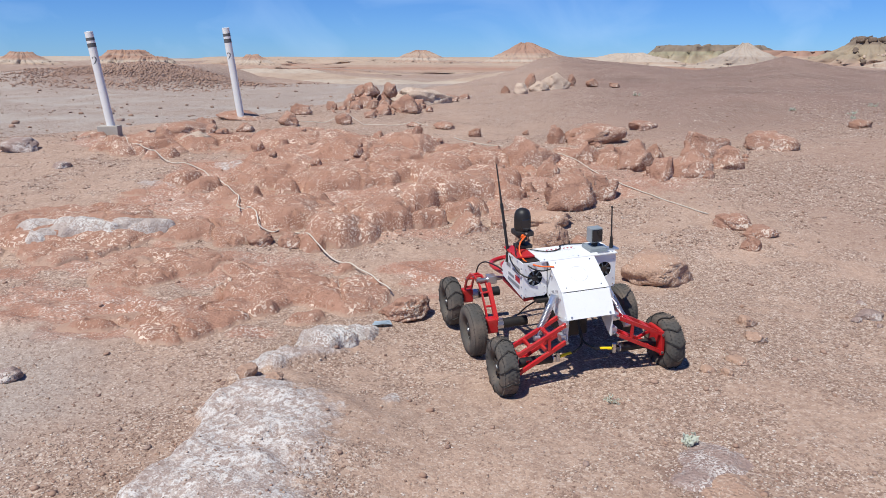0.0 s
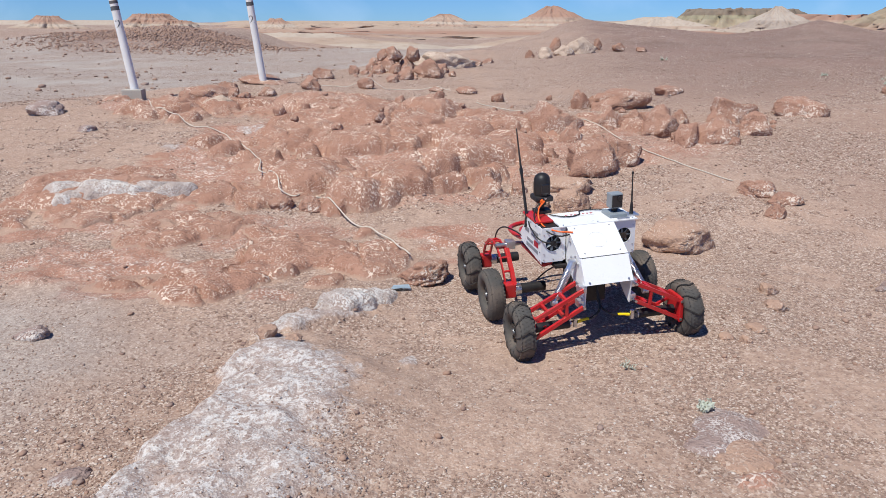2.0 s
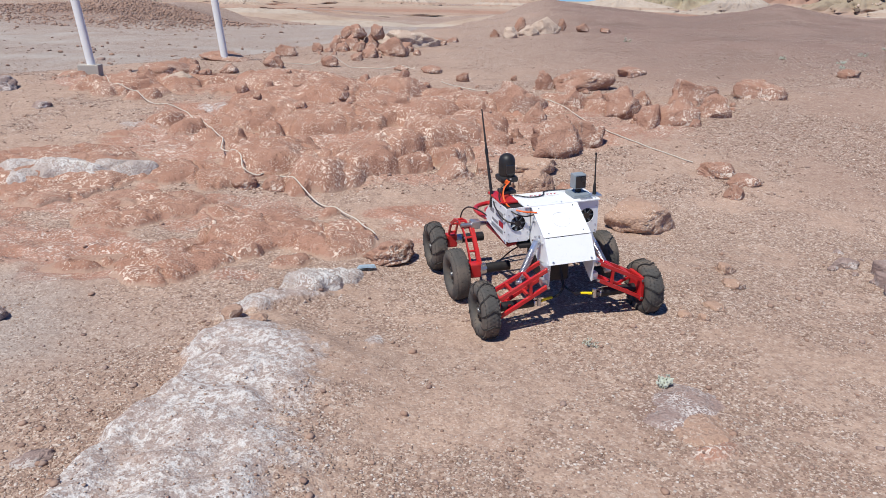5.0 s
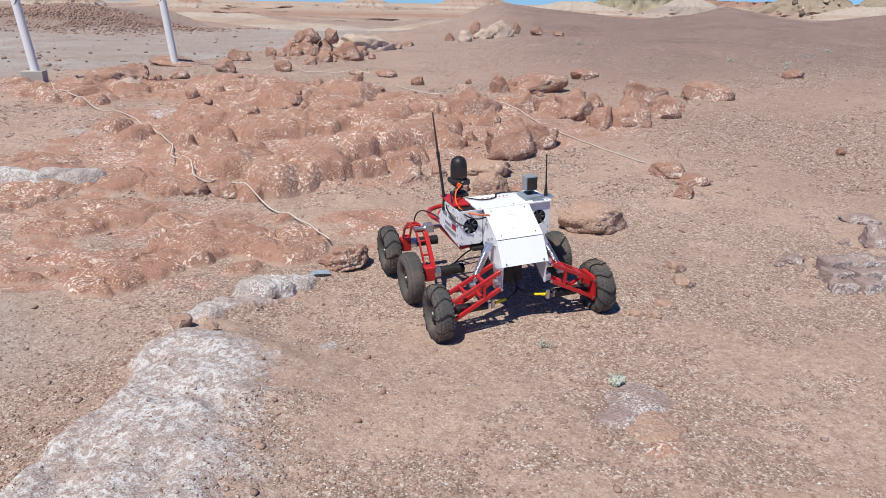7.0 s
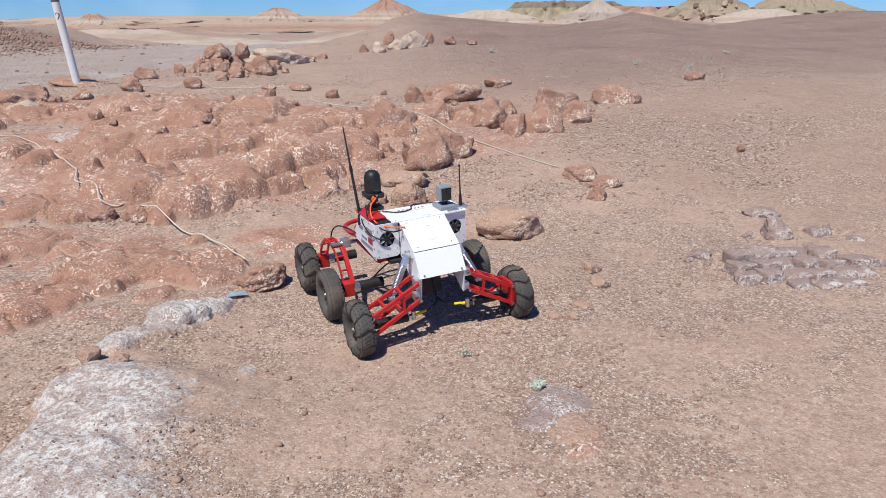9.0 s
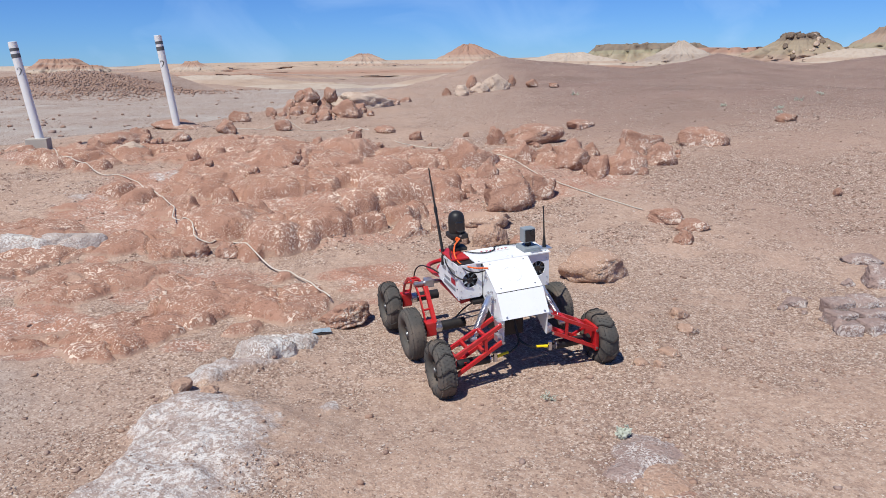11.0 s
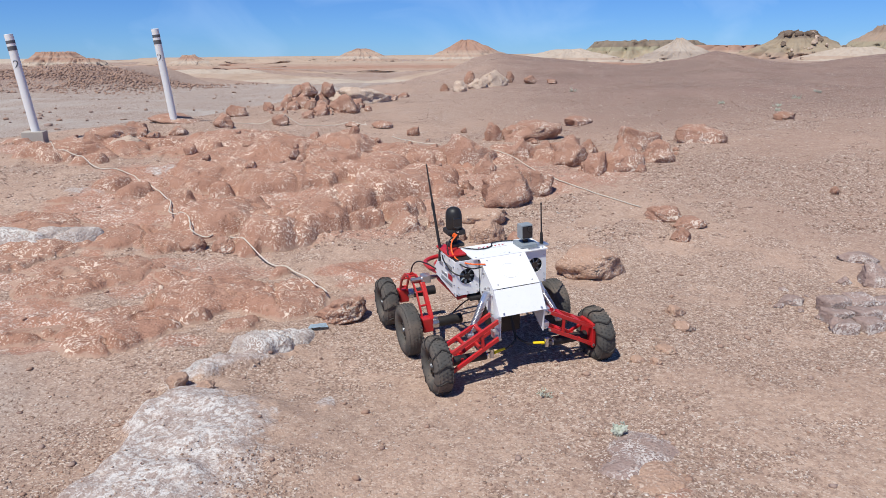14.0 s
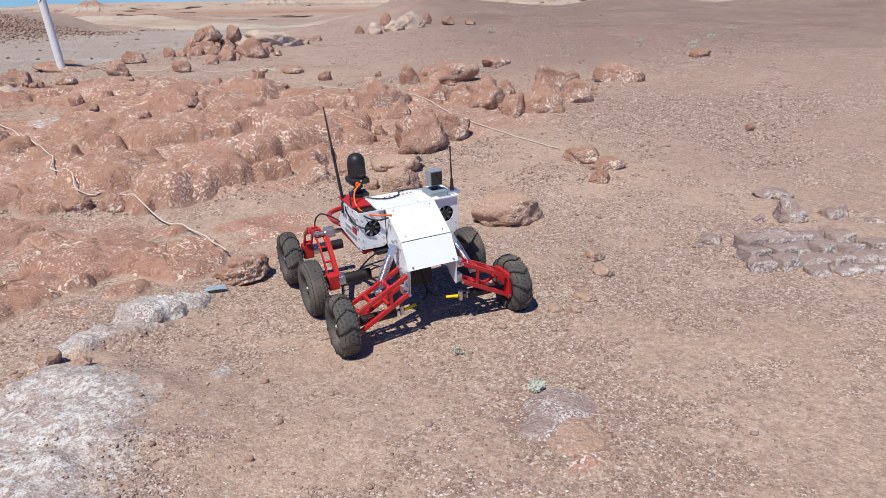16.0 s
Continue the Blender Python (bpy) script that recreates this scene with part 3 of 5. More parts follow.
def rock_mesh(name, w, d, tall, seed, material, sink=0.3, cuts=7, lumps=0.2, level=4, boxy=0.82):
    """A weathered stone: a ball cut by a few planes, then lumped and pitted. Its base lies sink of its height below z = 0."""
    rng = np.random.RandomState(seed)
    ball, faces = rockball(level)
    v = np.sign(ball) * np.abs(ball) ** boxy
    for _ in range(cuts):
        n = rng.normal(size=3)
        n[2] = abs(n[2]) * 0.8
        n /= np.linalg.norm(n)
        over = v @ n - rng.uniform(0.52, 0.88)
        v = v - np.clip(over, 0, None)[:, None] * n * 0.93
    off = rng.uniform(-50, 50, 3)
    big = np.array([noise.noise(Vector(p * 1.5 + off)) for p in v])
    mid = np.array([noise.noise(Vector(p * 4.2 + off)) for p in v])
    fine = np.array([noise.noise(Vector(p * 10.0 - off)) for p in v])
    crease = np.clip(1 - np.abs(np.array([noise.noise(Vector(p * 2.3 - off)) for p in v])) / 0.16, 0, 1)
    worn = 0.35 if boxy < 0.3 else 1.0
    knob = np.abs(np.array([noise.noise(Vector(p * 3.1 + off * 0.7)) for p in v]))
    v = v * (1 + lumps * big + worn * (0.07 * mid + 0.035 * fine - 0.11 * crease + 0.16 * (0.25 - knob)))[:, None]
    if sink >= 0.8:
        # bedrock: the sides run straight down into the ground
        low = ball[:, 2] < 0.12
        wide = np.sqrt(np.clip(1 - np.minimum(ball[:, 2], 0) ** 2, 0.05, 1))
        v[low, :2] = v[low, :2] / wide[low, None]
    v = v * np.array([w / 2, d / 2, tall * (1 + sink) / 2])
    v[:, 2] += tall * (1 - sink) / 2
    data = bpy.data.meshes.new(name)
    data.from_pydata([tuple(float(c) for c in p) for p in v], [], faces)
    data.polygons.foreach_set("use_smooth", np.ones(len(data.polygons), bool))
    data.materials.append(material)
    return data


def floor_at(x, y):
    return float(height(np.array([x]), np.array([y]))[0])


def scatter(rows, name, material, label, group, seed, sink=0.3, grow=1.0, cuts=7, lumps=0.2, level=4, parent=None, rise=1.0, lift=0.0, boxy=0.82, bed=False):
    """Rocks from rows of x, y, width, depth, height, each settled into the ground."""
    for k, (x, y, w, d, tall) in enumerate(rows):
        rng = np.random.RandomState(seed * 100 + k)
        fine = level if w > 0.12 else level - 1
        data = rock_mesh(name, w * grow, d * grow * rng.uniform(0.95, 1.25), tall * rise, seed * 100 + k, material, sink, cuts, lumps, fine, boxy)
        ob = hang(name, data, parent)
        ob.location = Vector((x, y, float(base_height(x, y)) + lift + (max(0.0, float(bed_relief(np.array(x), np.array(y), OUTCROP, 300)[0])) if bed else 0.0))) - (parent.location if parent else Vector())
        ob.rotation_euler = (radians(rng.uniform(-7, 7)), radians(rng.uniform(-7, 7)), radians(rng.uniform(-25, 25)))
        if not parent:
            tagged(ob, label, "rock", group)



def bed_relief(x, y, lobes, seed, rough=1.0):
    """How far bare bedrock stands over the lie of the land: worn lobes with steep fronts, whose backs run under the next."""
    wx = x + 0.1 * vnoise(x, y, 0.5, seed) + 0.05 * vnoise(x, y, 0.18, seed + 1) + 0.018 * vnoise(x, y, 0.07, seed + 2)
    wy = y + 0.1 * vnoise(x, y, 0.45, seed + 3) + 0.05 * vnoise(x, y, 0.16, seed + 4) + 0.018 * vnoise(x, y, 0.065, seed + 5)
    f, owner = np.full(np.shape(x), -0.08), np.zeros(np.shape(x), int)
    for k, (cx, cy, w, d, tall) in enumerate(lobes):
        a = 0.5 * math.sin(k * 2.4 + seed)
        dx, dy = wx - cx, wy - cy
        dx, dy = dx * math.cos(a) + dy * math.sin(a), dy * math.cos(a) - dx * math.sin(a)
        dy = np.where(dy > 0, dy / 1.7, dy)
        r = np.hypot(dx / (w / 2), dy / (d / 2))
        lean = np.clip(1 + 0.36 * math.sin(k * 5.3) * dx / w - 0.3 * dy / d, 0.65, 1.3)
        lobe = tall * np.where(r < 1, lean * np.clip(1 - r ** 3.0, 0, 1) ** 0.4, -0.8 * (r - 1))
        owner = np.where(lobe > f, k, owner)
        f = np.maximum(f, lobe)
    bare = ss(-0.02, 0.05, f)
    crack = np.clip(1 - np.abs(vnoise(wx, wy * 1.4, 0.6, seed + 6)) / 0.07, 0, 1) + 0.6 * np.clip(1 - np.abs(vnoise(wx, wy, 0.27, seed + 7)) / 0.09, 0, 1)
    f = f - 0.06 * rough * crack * bare
    f = f + rough * bare * (0.02 * vnoise(x, y, 0.2, seed + 8) + 0.014 * vnoise(x, y, 0.1, seed + 9) + 0.008 * vnoise(x, y, 0.055, seed + 10) + 0.004 * vnoise(x, y, 0.024, seed + 11))
    return f, owner


def bed_sheet(name, xs, ys, lobes, seed, material, label, rough=1.0):
    """Bare bedrock, a part for each lobe, kept only where it stands clear of the sand."""
    thing = tagged(new(name), label, "bedrock")
    gx, gy = np.meshgrid(xs, ys)
    f, owner = bed_relief(gx, gy, lobes, seed, rough)
    owner = np.repeat(np.repeat(owner[::5, ::5], 5, 0), 5, 1)[:len(ys), :len(xs)]
    gz = base_height(gx, gy) + f
    over = (gz - height(gx, gy)).ravel()
    nx, ny = len(xs), len(ys)
    a = (np.arange(ny - 1)[:, None] * nx + np.arange(nx - 1)[None, :]).ravel()
    quads = np.stack([a, a + 1, a + nx + 1, a + nx], -1)
    quads = quads[(over[quads] > -0.025).any(axis=1)]
    owned = owner.ravel()[quads[:, 0]]
    points = np.stack([gx, gy, gz], -1).reshape(-1, 3)
    sandy = (1 - ss(0.0, 0.05, over)).astype(np.float32)
    # a piece is what hangs together within one lobe
    piece = np.arange(len(points))
    for k in np.unique(owned):
        mine = quads[owned == k]
        while True:
            low = piece[mine].min(axis=1)
            if (piece[mine] == low[:, None]).all():
                break
            np.minimum.at(piece, mine.ravel(), np.repeat(low, 4))
        owned[owned == k] = -1 - piece[mine[:, 0]] - len(points) * k
        piece[np.unique(mine)] = np.unique(mine)
    for k in np.unique(owned):
        used, index = np.unique(quads[owned == k], return_inverse=True)
        index = index.ravel()
        data = bpy.data.meshes.new("lobe")
        data.vertices.add(len(used))
        data.vertices.foreach_set("co", points[used].ravel())
        data.loops.add(len(index))
        data.loops.foreach_set("vertex_index", index)
        data.polygons.add(len(index) // 4)
        data.polygons.foreach_set("loop_start", np.arange(0, len(index), 4))
        data.polygons.foreach_set("use_smooth", np.ones(len(index) // 4, bool))
        data.update()
        sand = sandy[used]
        layer = data.attributes.new("cover", "FLOAT_COLOR", "POINT")
        layer.data.foreach_set("color", np.stack([sand, sand, sand, np.ones_like(sand)], -1).ravel())
        data.materials.append(material)
        hang("lobe", data, thing)
    return thing


def bed_lobes(count, seed, cx, cy, rx, ry, sizes, tall):
    """More lobes, strewn over an ellipse."""
    rng = np.random.RandomState(seed)
    rows = []
    while len(rows) < count:
        u, v = rng.uniform(-1, 1, 2)
        if u * u + v * v < 1:
            w = sizes[0] * (sizes[1] / sizes[0]) ** rng.uniform()
            rows.append((cx + u * rx, cy + v * ry, w, w * rng.uniform(0.5, 0.8), rng.uniform(*tall)))
    return rows


# dark broken caprock along the top of the rocky mesa
cap_rng = np.random.RandomState(77)
for k in range(46):
    x, y = (cap_rng.uniform(-6.5, 6.5), cap_rng.uniform(-4, 1)) if k < 16 else (cap_rng.uniform(-9, 22), cap_rng.uniform(-13, -2))
    u = math.hypot(x / 36, y / 20)
    z = 11.0 * (1 - max(0.0, (u - 0.18) / 0.82) ** 0.8)
    w = cap_rng.uniform(2.2, 4.2) if k < 16 else cap_rng.uniform(0.8, 2.4)
    cap = hang("caprock", rock_mesh("caprock", w, w * 0.8, w * cap_rng.uniform(0.35, 0.6), 700 + k, MAT_CAP if k < 16 or k % 3 == 0 else MAT_PALE, 0.5, 12, 0.25, 3, 0.6), butte, "dark broken caprock" if k == 0 else "")
    cap.location = (x, y, z)


FAR_BOULDERS = [(-1.36, 16.8, 0.28, 0.21, 0.25), (-1.87, 17.62, 0.59, 0.44, 0.33), (-1.68, 15.39, 0.53, 0.4, 0.23), (-1.97, 15.56, 0.29, 0.22, 0.25), (-1.35, 13.48, 0.25, 0.19, 0.15), (-1.15, 13.93, 0.28, 0.21, 0.24), (-1.71, 12.61, 0.25, 0.19, 0.22), (-2.21, 14.6, 0.18, 0.14, 0.19), (-0.73, 14.24, 0.54, 0.41, 0.36), (0.08, 16.41, 0.37, 0.28, 0.21), (0.41, 17.06, 0.26, 0.2, 0.17), (-2.67, 13.88, 0.37, 0.27, 0.26), (-2.53, 12.1, 0.34, 0.25, 0.21), (-0.53, 12.44, 0.24, 0.18, 0.1), (-0.03, 12.26, 0.32, 0.24, 0.13)]
scatter(FAR_BOULDERS, "rock", MAT_RED, "reddish boulder in a heap on the ridge", "boulders heaped on the ridge", 1, sink=0.15, grow=1.12, cuts=9)

FAR_PALE = [(-0.48, 16.0, 1.06, 0.79, 0.34), (1.84, 18.25, 0.34, 0.25, 0.3), (2.82, 19.6, 0.63, 0.47, 0.46), (-3.34, 10.05, 0.39, 0.29, 0.24), (2.36, 19.05, 0.41, 0.31, 0.28)]
scatter(FAR_PALE, "rock", MAT_PALE, "pale crusted boulder among red rocks", "pale boulders", 2, sink=0.3, grow=1.25, cuts=10)

FAR_RIGHT = [(2.26, 20.38, 0.34, 0.26, 0.4), (1.47, 18.7, 0.26, 0.19, 0.21), (3.42, 20.56, 0.22, 0.17, 0.28), (3.87, 19.99, 0.34, 0.26, 0.18), (4.33, 19.37, 0.3, 0.23, 0.11), (0.46, 11.31, 0.22, 0.17, 0.16), (1.24, 11.44, 0.12, 0.09, 0.08), (5.73, 10.36, 0.32, 0.24, 0.13), (4.5, 7.0, 0.09, 0.07, 0.07)]
scatter(FAR_RIGHT, "rock", MAT_BROWN, "brown rock lying loose on the gravel slope", "loose rocks on the slope", 3)

LEFT_EDGE = [(-3.61, 10.7, 1.05, 0.79, 0.36), (-4.11, 10.15, 0.64, 0.48, 0.32), (-3.26, 10.87, 0.36, 0.27, 0.16), (-2.6, 8.41, 0.2, 0.15, 0.09), (-3.33, 12.62, 0.89, 0.66, 0.17), (-2.38, 8.77, 0.26, 0.2, 0.1), (-5.31, 11.16, 0.38, 0.28, 0.13), (-3.96, 10.3, 0.34, 0.25, 0.18)]
scatter(LEFT_EDGE, "rock", MAT_RED, "red sandstone rock with a pale crust by the posts", "rocks by the posts", 4, grow=1.05, sink=0.7, rise=0.72, cuts=10)

CENTRE = [(0.97, 8.71, 0.57, 0.43, 0.41), (1.52, 10.21, 0.28, 0.21, 0.23), (2.01, 10.24, 0.83, 0.62, 0.28), (3.03, 11.52, 0.52, 0.39, 0.13), (1.68, 8.92, 0.35, 0.26, 0.27), (2.02, 9.18, 0.19, 0.14, 0.13), (2.17, 8.6, 0.43, 0.32, 0.28), (2.51, 8.92, 0.23, 0.17, 0.19), (3.09, 9.02, 0.55, 0.41, 0.28), (2.4, 8.05, 0.26, 0.19, 0.28), (2.68, 8.11, 0.4, 0.3, 0.26), (3.15, 8.4, 0.35, 0.27, 0.22), (3.97, 9.16, 0.51, 0.38, 0.23)]
scatter(CENTRE, "rock", MAT_RED, "lumpy red sandstone rock flecked with white", "rocks on the outcrop", 6, sink=0.5, grow=1.22, cuts=13, lumps=0.24, rise=1.08)

CLUSTER = [(1.27, 7.3, 0.52, 0.39, 0.28), (1.58, 7.52, 0.32, 0.24, 0.25), (1.15, 8.25, 0.24, 0.18, 0.22), (0.73, 7.47, 0.22, 0.16, 0.13), (0.89, 7.68, 0.13, 0.1, 0.12), (1.89, 9.11, 0.14, 0.11, 0.07), (2.59, 6.58, 0.35, 0.26, 0.12), (2.74, 6.34, 0.29, 0.21, 0.09), (2.56, 6.03, 0.15, 0.11, 0.1)]
scatter(CLUSTER, "rock", MAT_RED, "red sandstone block beside the rope", "rocks beside the rope", 7, sink=0.35, grow=1.15, cuts=9, rise=1.12)

PAIR = [(0.93, 6.74, 0.45, 0.34, 0.15), (0.91, 6.22, 0.32, 0.24, 0.18), (0.67, 6.27, 0.13, 0.1, 0.08)]
scatter(PAIR, "rock", MAT_TAN, "rounded tan rock lying on the sand", "rounded rocks on the sand", 8, sink=0.3, lumps=0.12, cuts=4, rise=1.12)

FLATS = [(1.15, 6.03, 0.28, 0.21, 0.14), (0.19, 6.64, 0.4, 0.3, 0.15), (0.5, 6.7, 0.25, 0.19, 0.09)]
scatter(FLATS, "rock", MAT_RED, "flat red stone half buried in sand", "flat half-buried stones", 9, sink=0.9, lumps=0.1)

FRONT_LEFT = [(-1.58, 6.17, 0.19, 0.14, 0.09), (-1.32, 6.12, 0.21, 0.16, 0.11), (-0.46, 6.54, 0.17, 0.13, 0.09), (-0.27, 4.73, 0.33, 0.24, 0.1), (-1.74, 5.7, 0.15, 0.11, 0.07)]
scatter(FRONT_LEFT, "rock", MAT_RED, "small red rock on bare bedrock", "small rocks on bedrock", 10, sink=0.2, rise=1.35, grow=1.1)

RIGHT = [(1.92, 4.49, 0.15, 0.12, 0.07), (1.87, 4.23, 0.18, 0.13, 0.05), (1.52, 3.72, 0.07, 0.05, 0.04), (1.64, 3.89, 0.14, 0.1, 0.02), (1.43, 3.76, 0.09, 0.07, 0.03)]
scatter(RIGHT, "rock", MAT_TAN, "small rounded stone on the gravel", "small stones", 12, sink=0.35, lumps=0.12)

CRACKED = [(2.8, 4.64, 0.19, 0.14, 0.04), (3.61, 4.97, 0.3, 0.22, 0.1), (3.79, 5.46, 0.32, 0.24, 0.04), (3.91, 4.94, 0.19, 0.14, 0.05), (4.02, 4.94, 0.08, 0.06, 0.07), (4.13, 4.76, 0.16, 0.12, 0.03), (3.52, 4.2, 0.16, 0.12, 0.05)]
scatter(CRACKED, "rock", MAT_GREY, "cracked purple-grey rock flecked with white", "cracked grey rocks", 13, sink=0.5, rise=1.5, cuts=14, lumps=0.1, grow=1.06)

LEFT = [(-2.33, 3.65, 0.18, 0.13, 0.06), (-1.45, 2.39, 0.15, 0.11, 0.02), (-4.52, 8.68, 0.23, 0.17, 0.08), (-5.54, 9.69, 0.51, 0.38, 0.16)]
scatter(LEFT, "rock", MAT_GREY, "grey-brown stone lying on dusty ground", "stones on dusty ground", 14, sink=0.3)

PEBBLE_PAIR = [(-1.02, 3.6, 0.11, 0.1, 0.07), (-0.87, 3.54, 0.1, 0.08, 0.05)]
scatter(PEBBLE_PAIR, "rock", MAT_TAN, "rounded brown stone on the salt crust", "stones on the salt crust", 43, sink=0.2, lift=0.05, cuts=5)

BIG_SLAB = [(1.615, 5.45, 0.6, 0.5, 0.18)]
scatter(BIG_SLAB, "rock", MAT_TAN, "large rounded loaf-shaped rock half sunk in sand", "large rounded rocks", 42, sink=0.35, cuts=3, lumps=0.1, grow=1.06, rise=1.05)

UPPER_MASS = [(-0.5, 9.48, 0.59, 0.44, 0.32), (-1.8, 9.92, 1.2, 0.9, 0.27), (-1.06, 9.06, 1.02, 0.77, 0.29), (-1.87, 8.77, 0.81, 0.61, 0.22), (-0.62, 8.59, 0.96, 0.72, 0.21), (-0.12, 8.5, 0.7, 0.53, 0.21), (-1.13, 8.15, 1.04, 0.78, 0.21), (0.14, 9.17, 0.55, 0.42, 0.18), (-1.93, 8.17, 0.7, 0.52, 0.17), (0.48, 8.89, 0.61, 0.45, 0.21)]
LOWER_MASS = [(-1.02, 6.36, 0.47, 0.35, 0.21), (-0.59, 6.69, 0.56, 0.42, 0.21), (-0.33, 7.05, 0.54, 0.4, 0.23), (0.04, 7.57, 0.6, 0.45, 0.25), (0.49, 7.92, 0.54, 0.41, 0.17), (-1.46, 6.82, 0.69, 0.52, 0.18), (-0.76, 6.41, 0.4, 0.3, 0.13), (-1.17, 6.19, 0.24, 0.18, 0.11)]
OUTCROP = [(x, y, w * 1.3, d * 1.3, tall * 0.9) for x, y, w, d, tall in UPPER_MASS] + [(x, y, w * 1.25, d * 1.25, tall * 1.05) for x, y, w, d, tall in LOWER_MASS]
OUTCROP += bed_lobes(26, 31, -0.9, 8.2, 2.0, 1.3, (0.25, 0.6), (0.06, 0.17)) + bed_lobes(10, 32, -0.5, 6.95, 0.9, 0.4, (0.2, 0.4), (0.1, 0.2)) + bed_lobes(16, 30, 1.6, 8.9, 1.4, 0.8, (0.2, 0.5), (0.04, 0.12)) + bed_lobes(24, 29, -3.3, 9.9, 1.5, 0.9, (0.25, 0.7), (0.05, 0.16))
outcrop = bed_sheet("rock_outcrop", np.arange(-5.2, 3.6, 0.024), np.arange(5.9, 11.4, 0.024), OUTCROP, 300, MAT_BED, "red sandstone outcrop of worn white-flecked lobes and cracks")

def strew(name, count, seed, cx, cy, rx, ry, sizes, tall, material, parent=None, label="", group="", sink=0.9):
    rng = np.random.RandomState(seed)
    rows = []
    while len(rows) < count:
        u, v = rng.uniform(-1, 1, 2)
        if u * u + v * v > 1:
            continue
        w = sizes[0] * (sizes[1] / sizes[0]) ** (rng.uniform() ** 1.5)
        rows.append((cx + u * rx, cy + v * ry, w, w * rng.uniform(0.6, 0.95), w * rng.uniform(*tall)))
    scatter(rows, name, material, label, group, seed, sink=sink, lumps=0.25, cuts=8, level=3 if sizes[1] < 0.3 else 4, parent=parent, bed=True)


HEAP = [(-1.6, 15.0, 0.42, 0.36, 0.3), (-1.25, 15.1, 0.32, 0.3, 0.26), (-1.9, 15.1, 0.32, 0.3, 0.24), (-1.45, 14.8, 0.28, 0.26, 0.22), (-1.75, 14.7, 0.26, 0.24, 0.2)]
scatter(HEAP, "rock", MAT_RED, "red boulder stacked on the heap", "boulders heaped on the ridge", 38, sink=0.3)
HEAP_TOP = [(-1.5, 15.05, 0.4, 0.3, 0.22), (-1.1, 15.15, 0.26, 0.24, 0.24), (-1.7, 15.1, 0.3, 0.25, 0.18)]
scatter(HEAP_TOP, "rock", MAT_RED, "red rock perched on the heap", "boulders heaped on the ridge", 39, sink=0.3, lift=0.27)
strew("rock", 34, 33, 0.3, 8.9, 2.6, 1.6, (0.06, 0.2), (0.45, 0.8), MAT_RED, None, "small red rock lying on the outcrop", "small rocks on the outcrop", 0.3)
strew("rock", 34, 34, -1.3, 14.7, 1.1, 0.9, (0.09, 0.28), (0.5, 0.8), MAT_RED, None, "red rock heaped on the ridge", "boulders heaped on the ridge", 0.3)
strew("rock", 44, 35, -3.9, 10.8, 1.6, 0.8, (0.08, 0.36), (0.4, 0.7), MAT_RED, None, "red rock beside the posts", "rocks by the posts", 0.4)
strew("rock", 22, 36, 3.3, 4.5, 0.75, 0.5, (0.04, 0.16), (0.25, 0.5), MAT_GREY, None, "broken purple-grey stone in gravel", "cracked grey rocks", 0.6)
strew("rock", 14, 37, 2.4, 8.6, 1.2, 0.8, (0.07, 0.22), (0.4, 0.7), MAT_RED, None, "small red rock beside larger ones", "rocks on the outcrop", 0.4)

RED_LEDGES = [(-1.36, 5.06, 0.49, 0.37, 0.1), (-0.72, 4.9, 0.62, 0.46, 0.08), (-1.07, 5.11, 0.49, 0.37, 0.06), (-2.06, 5.64, 0.6, 0.45, 0.07), (-2.38, 5.45, 0.69, 0.52, 0.08), (-1.6, 4.48, 0.67, 0.5, 0.08)]
LEFTY = [(-3.41, 6.51, 1.1, 0.83, 0.13), (-2.82, 6.39, 0.59, 0.44, 0.07), (-3.1, 5.85, 0.61, 0.46, 0.07), (-3.21, 7.88, 0.58, 0.44, 0.07)]
LEDGES = [(x, y, w * 1.25, d * 1.2, tall * 0.95) for x, y, w, d, tall in RED_LEDGES + LEFTY]
LEDGES += bed_lobes(11, 27, -1.4, 5.1, 1.3, 0.6, (0.2, 0.45), (0.03, 0.09)) + bed_lobes(9, 26, -3.0, 6.2, 1.3, 0.9, (0.3, 0.7), (0.03, 0.09)) + bed_lobes(5, 25, -1.5, 4.45, 0.9, 0.25, (0.2, 0.5), (0.03, 0.06))
ledges = bed_sheet("bedrock_ledge", np.arange(-4.6, 0.1, 0.018), np.arange(3.9, 7.6, 0.018), LEDGES, 330, MAT_BED, "low worn ledges of red bedrock in sand")

cracked_slab = tagged(new("cracked_slab"), "purple-grey bedrock slab broken into fitted blocks", "bedrock")
cracked_slab.location = (3.1, 4.4, 0.0)
rng = np.random.RandomState(55)
for i in range(7):
    for j in range(4):
        if (i, j) in ((0, 0), (1, 0), (5, 3), (6, 3), (6, 0), (5, 0), (6, 1)):
            continue
        x, y = 2.82 + 0.165 * i + 0.05 * j + rng.uniform(-0.015, 0.015), 3.98 + 0.16 * j + rng.uniform(-0.012, 0.012)
        tall = (0.025, 0.05, 0.085, 0.1)[j] * rng.uniform(0.75, 1.15) * (1.1 - 0.09 * i)
        block_mesh = rock_mesh("slab_block", 0.165 * rng.uniform(0.9, 1.06), 0.16 * rng.uniform(0.9, 1.06), tall, 900 + i * 4 + j, MAT_GREY, 0.7, 1, 0.03, 3, 0.2)
        piece = hang("slab_block", block_mesh, cracked_slab)
        piece.location = Vector((x, y, float(base_height(x, y)))) - cracked_slab.location
        piece.rotation_euler = (radians(rng.uniform(-4, 4)), radians(rng.uniform(-4, 4)), radians(rng.uniform(-14, 14)))

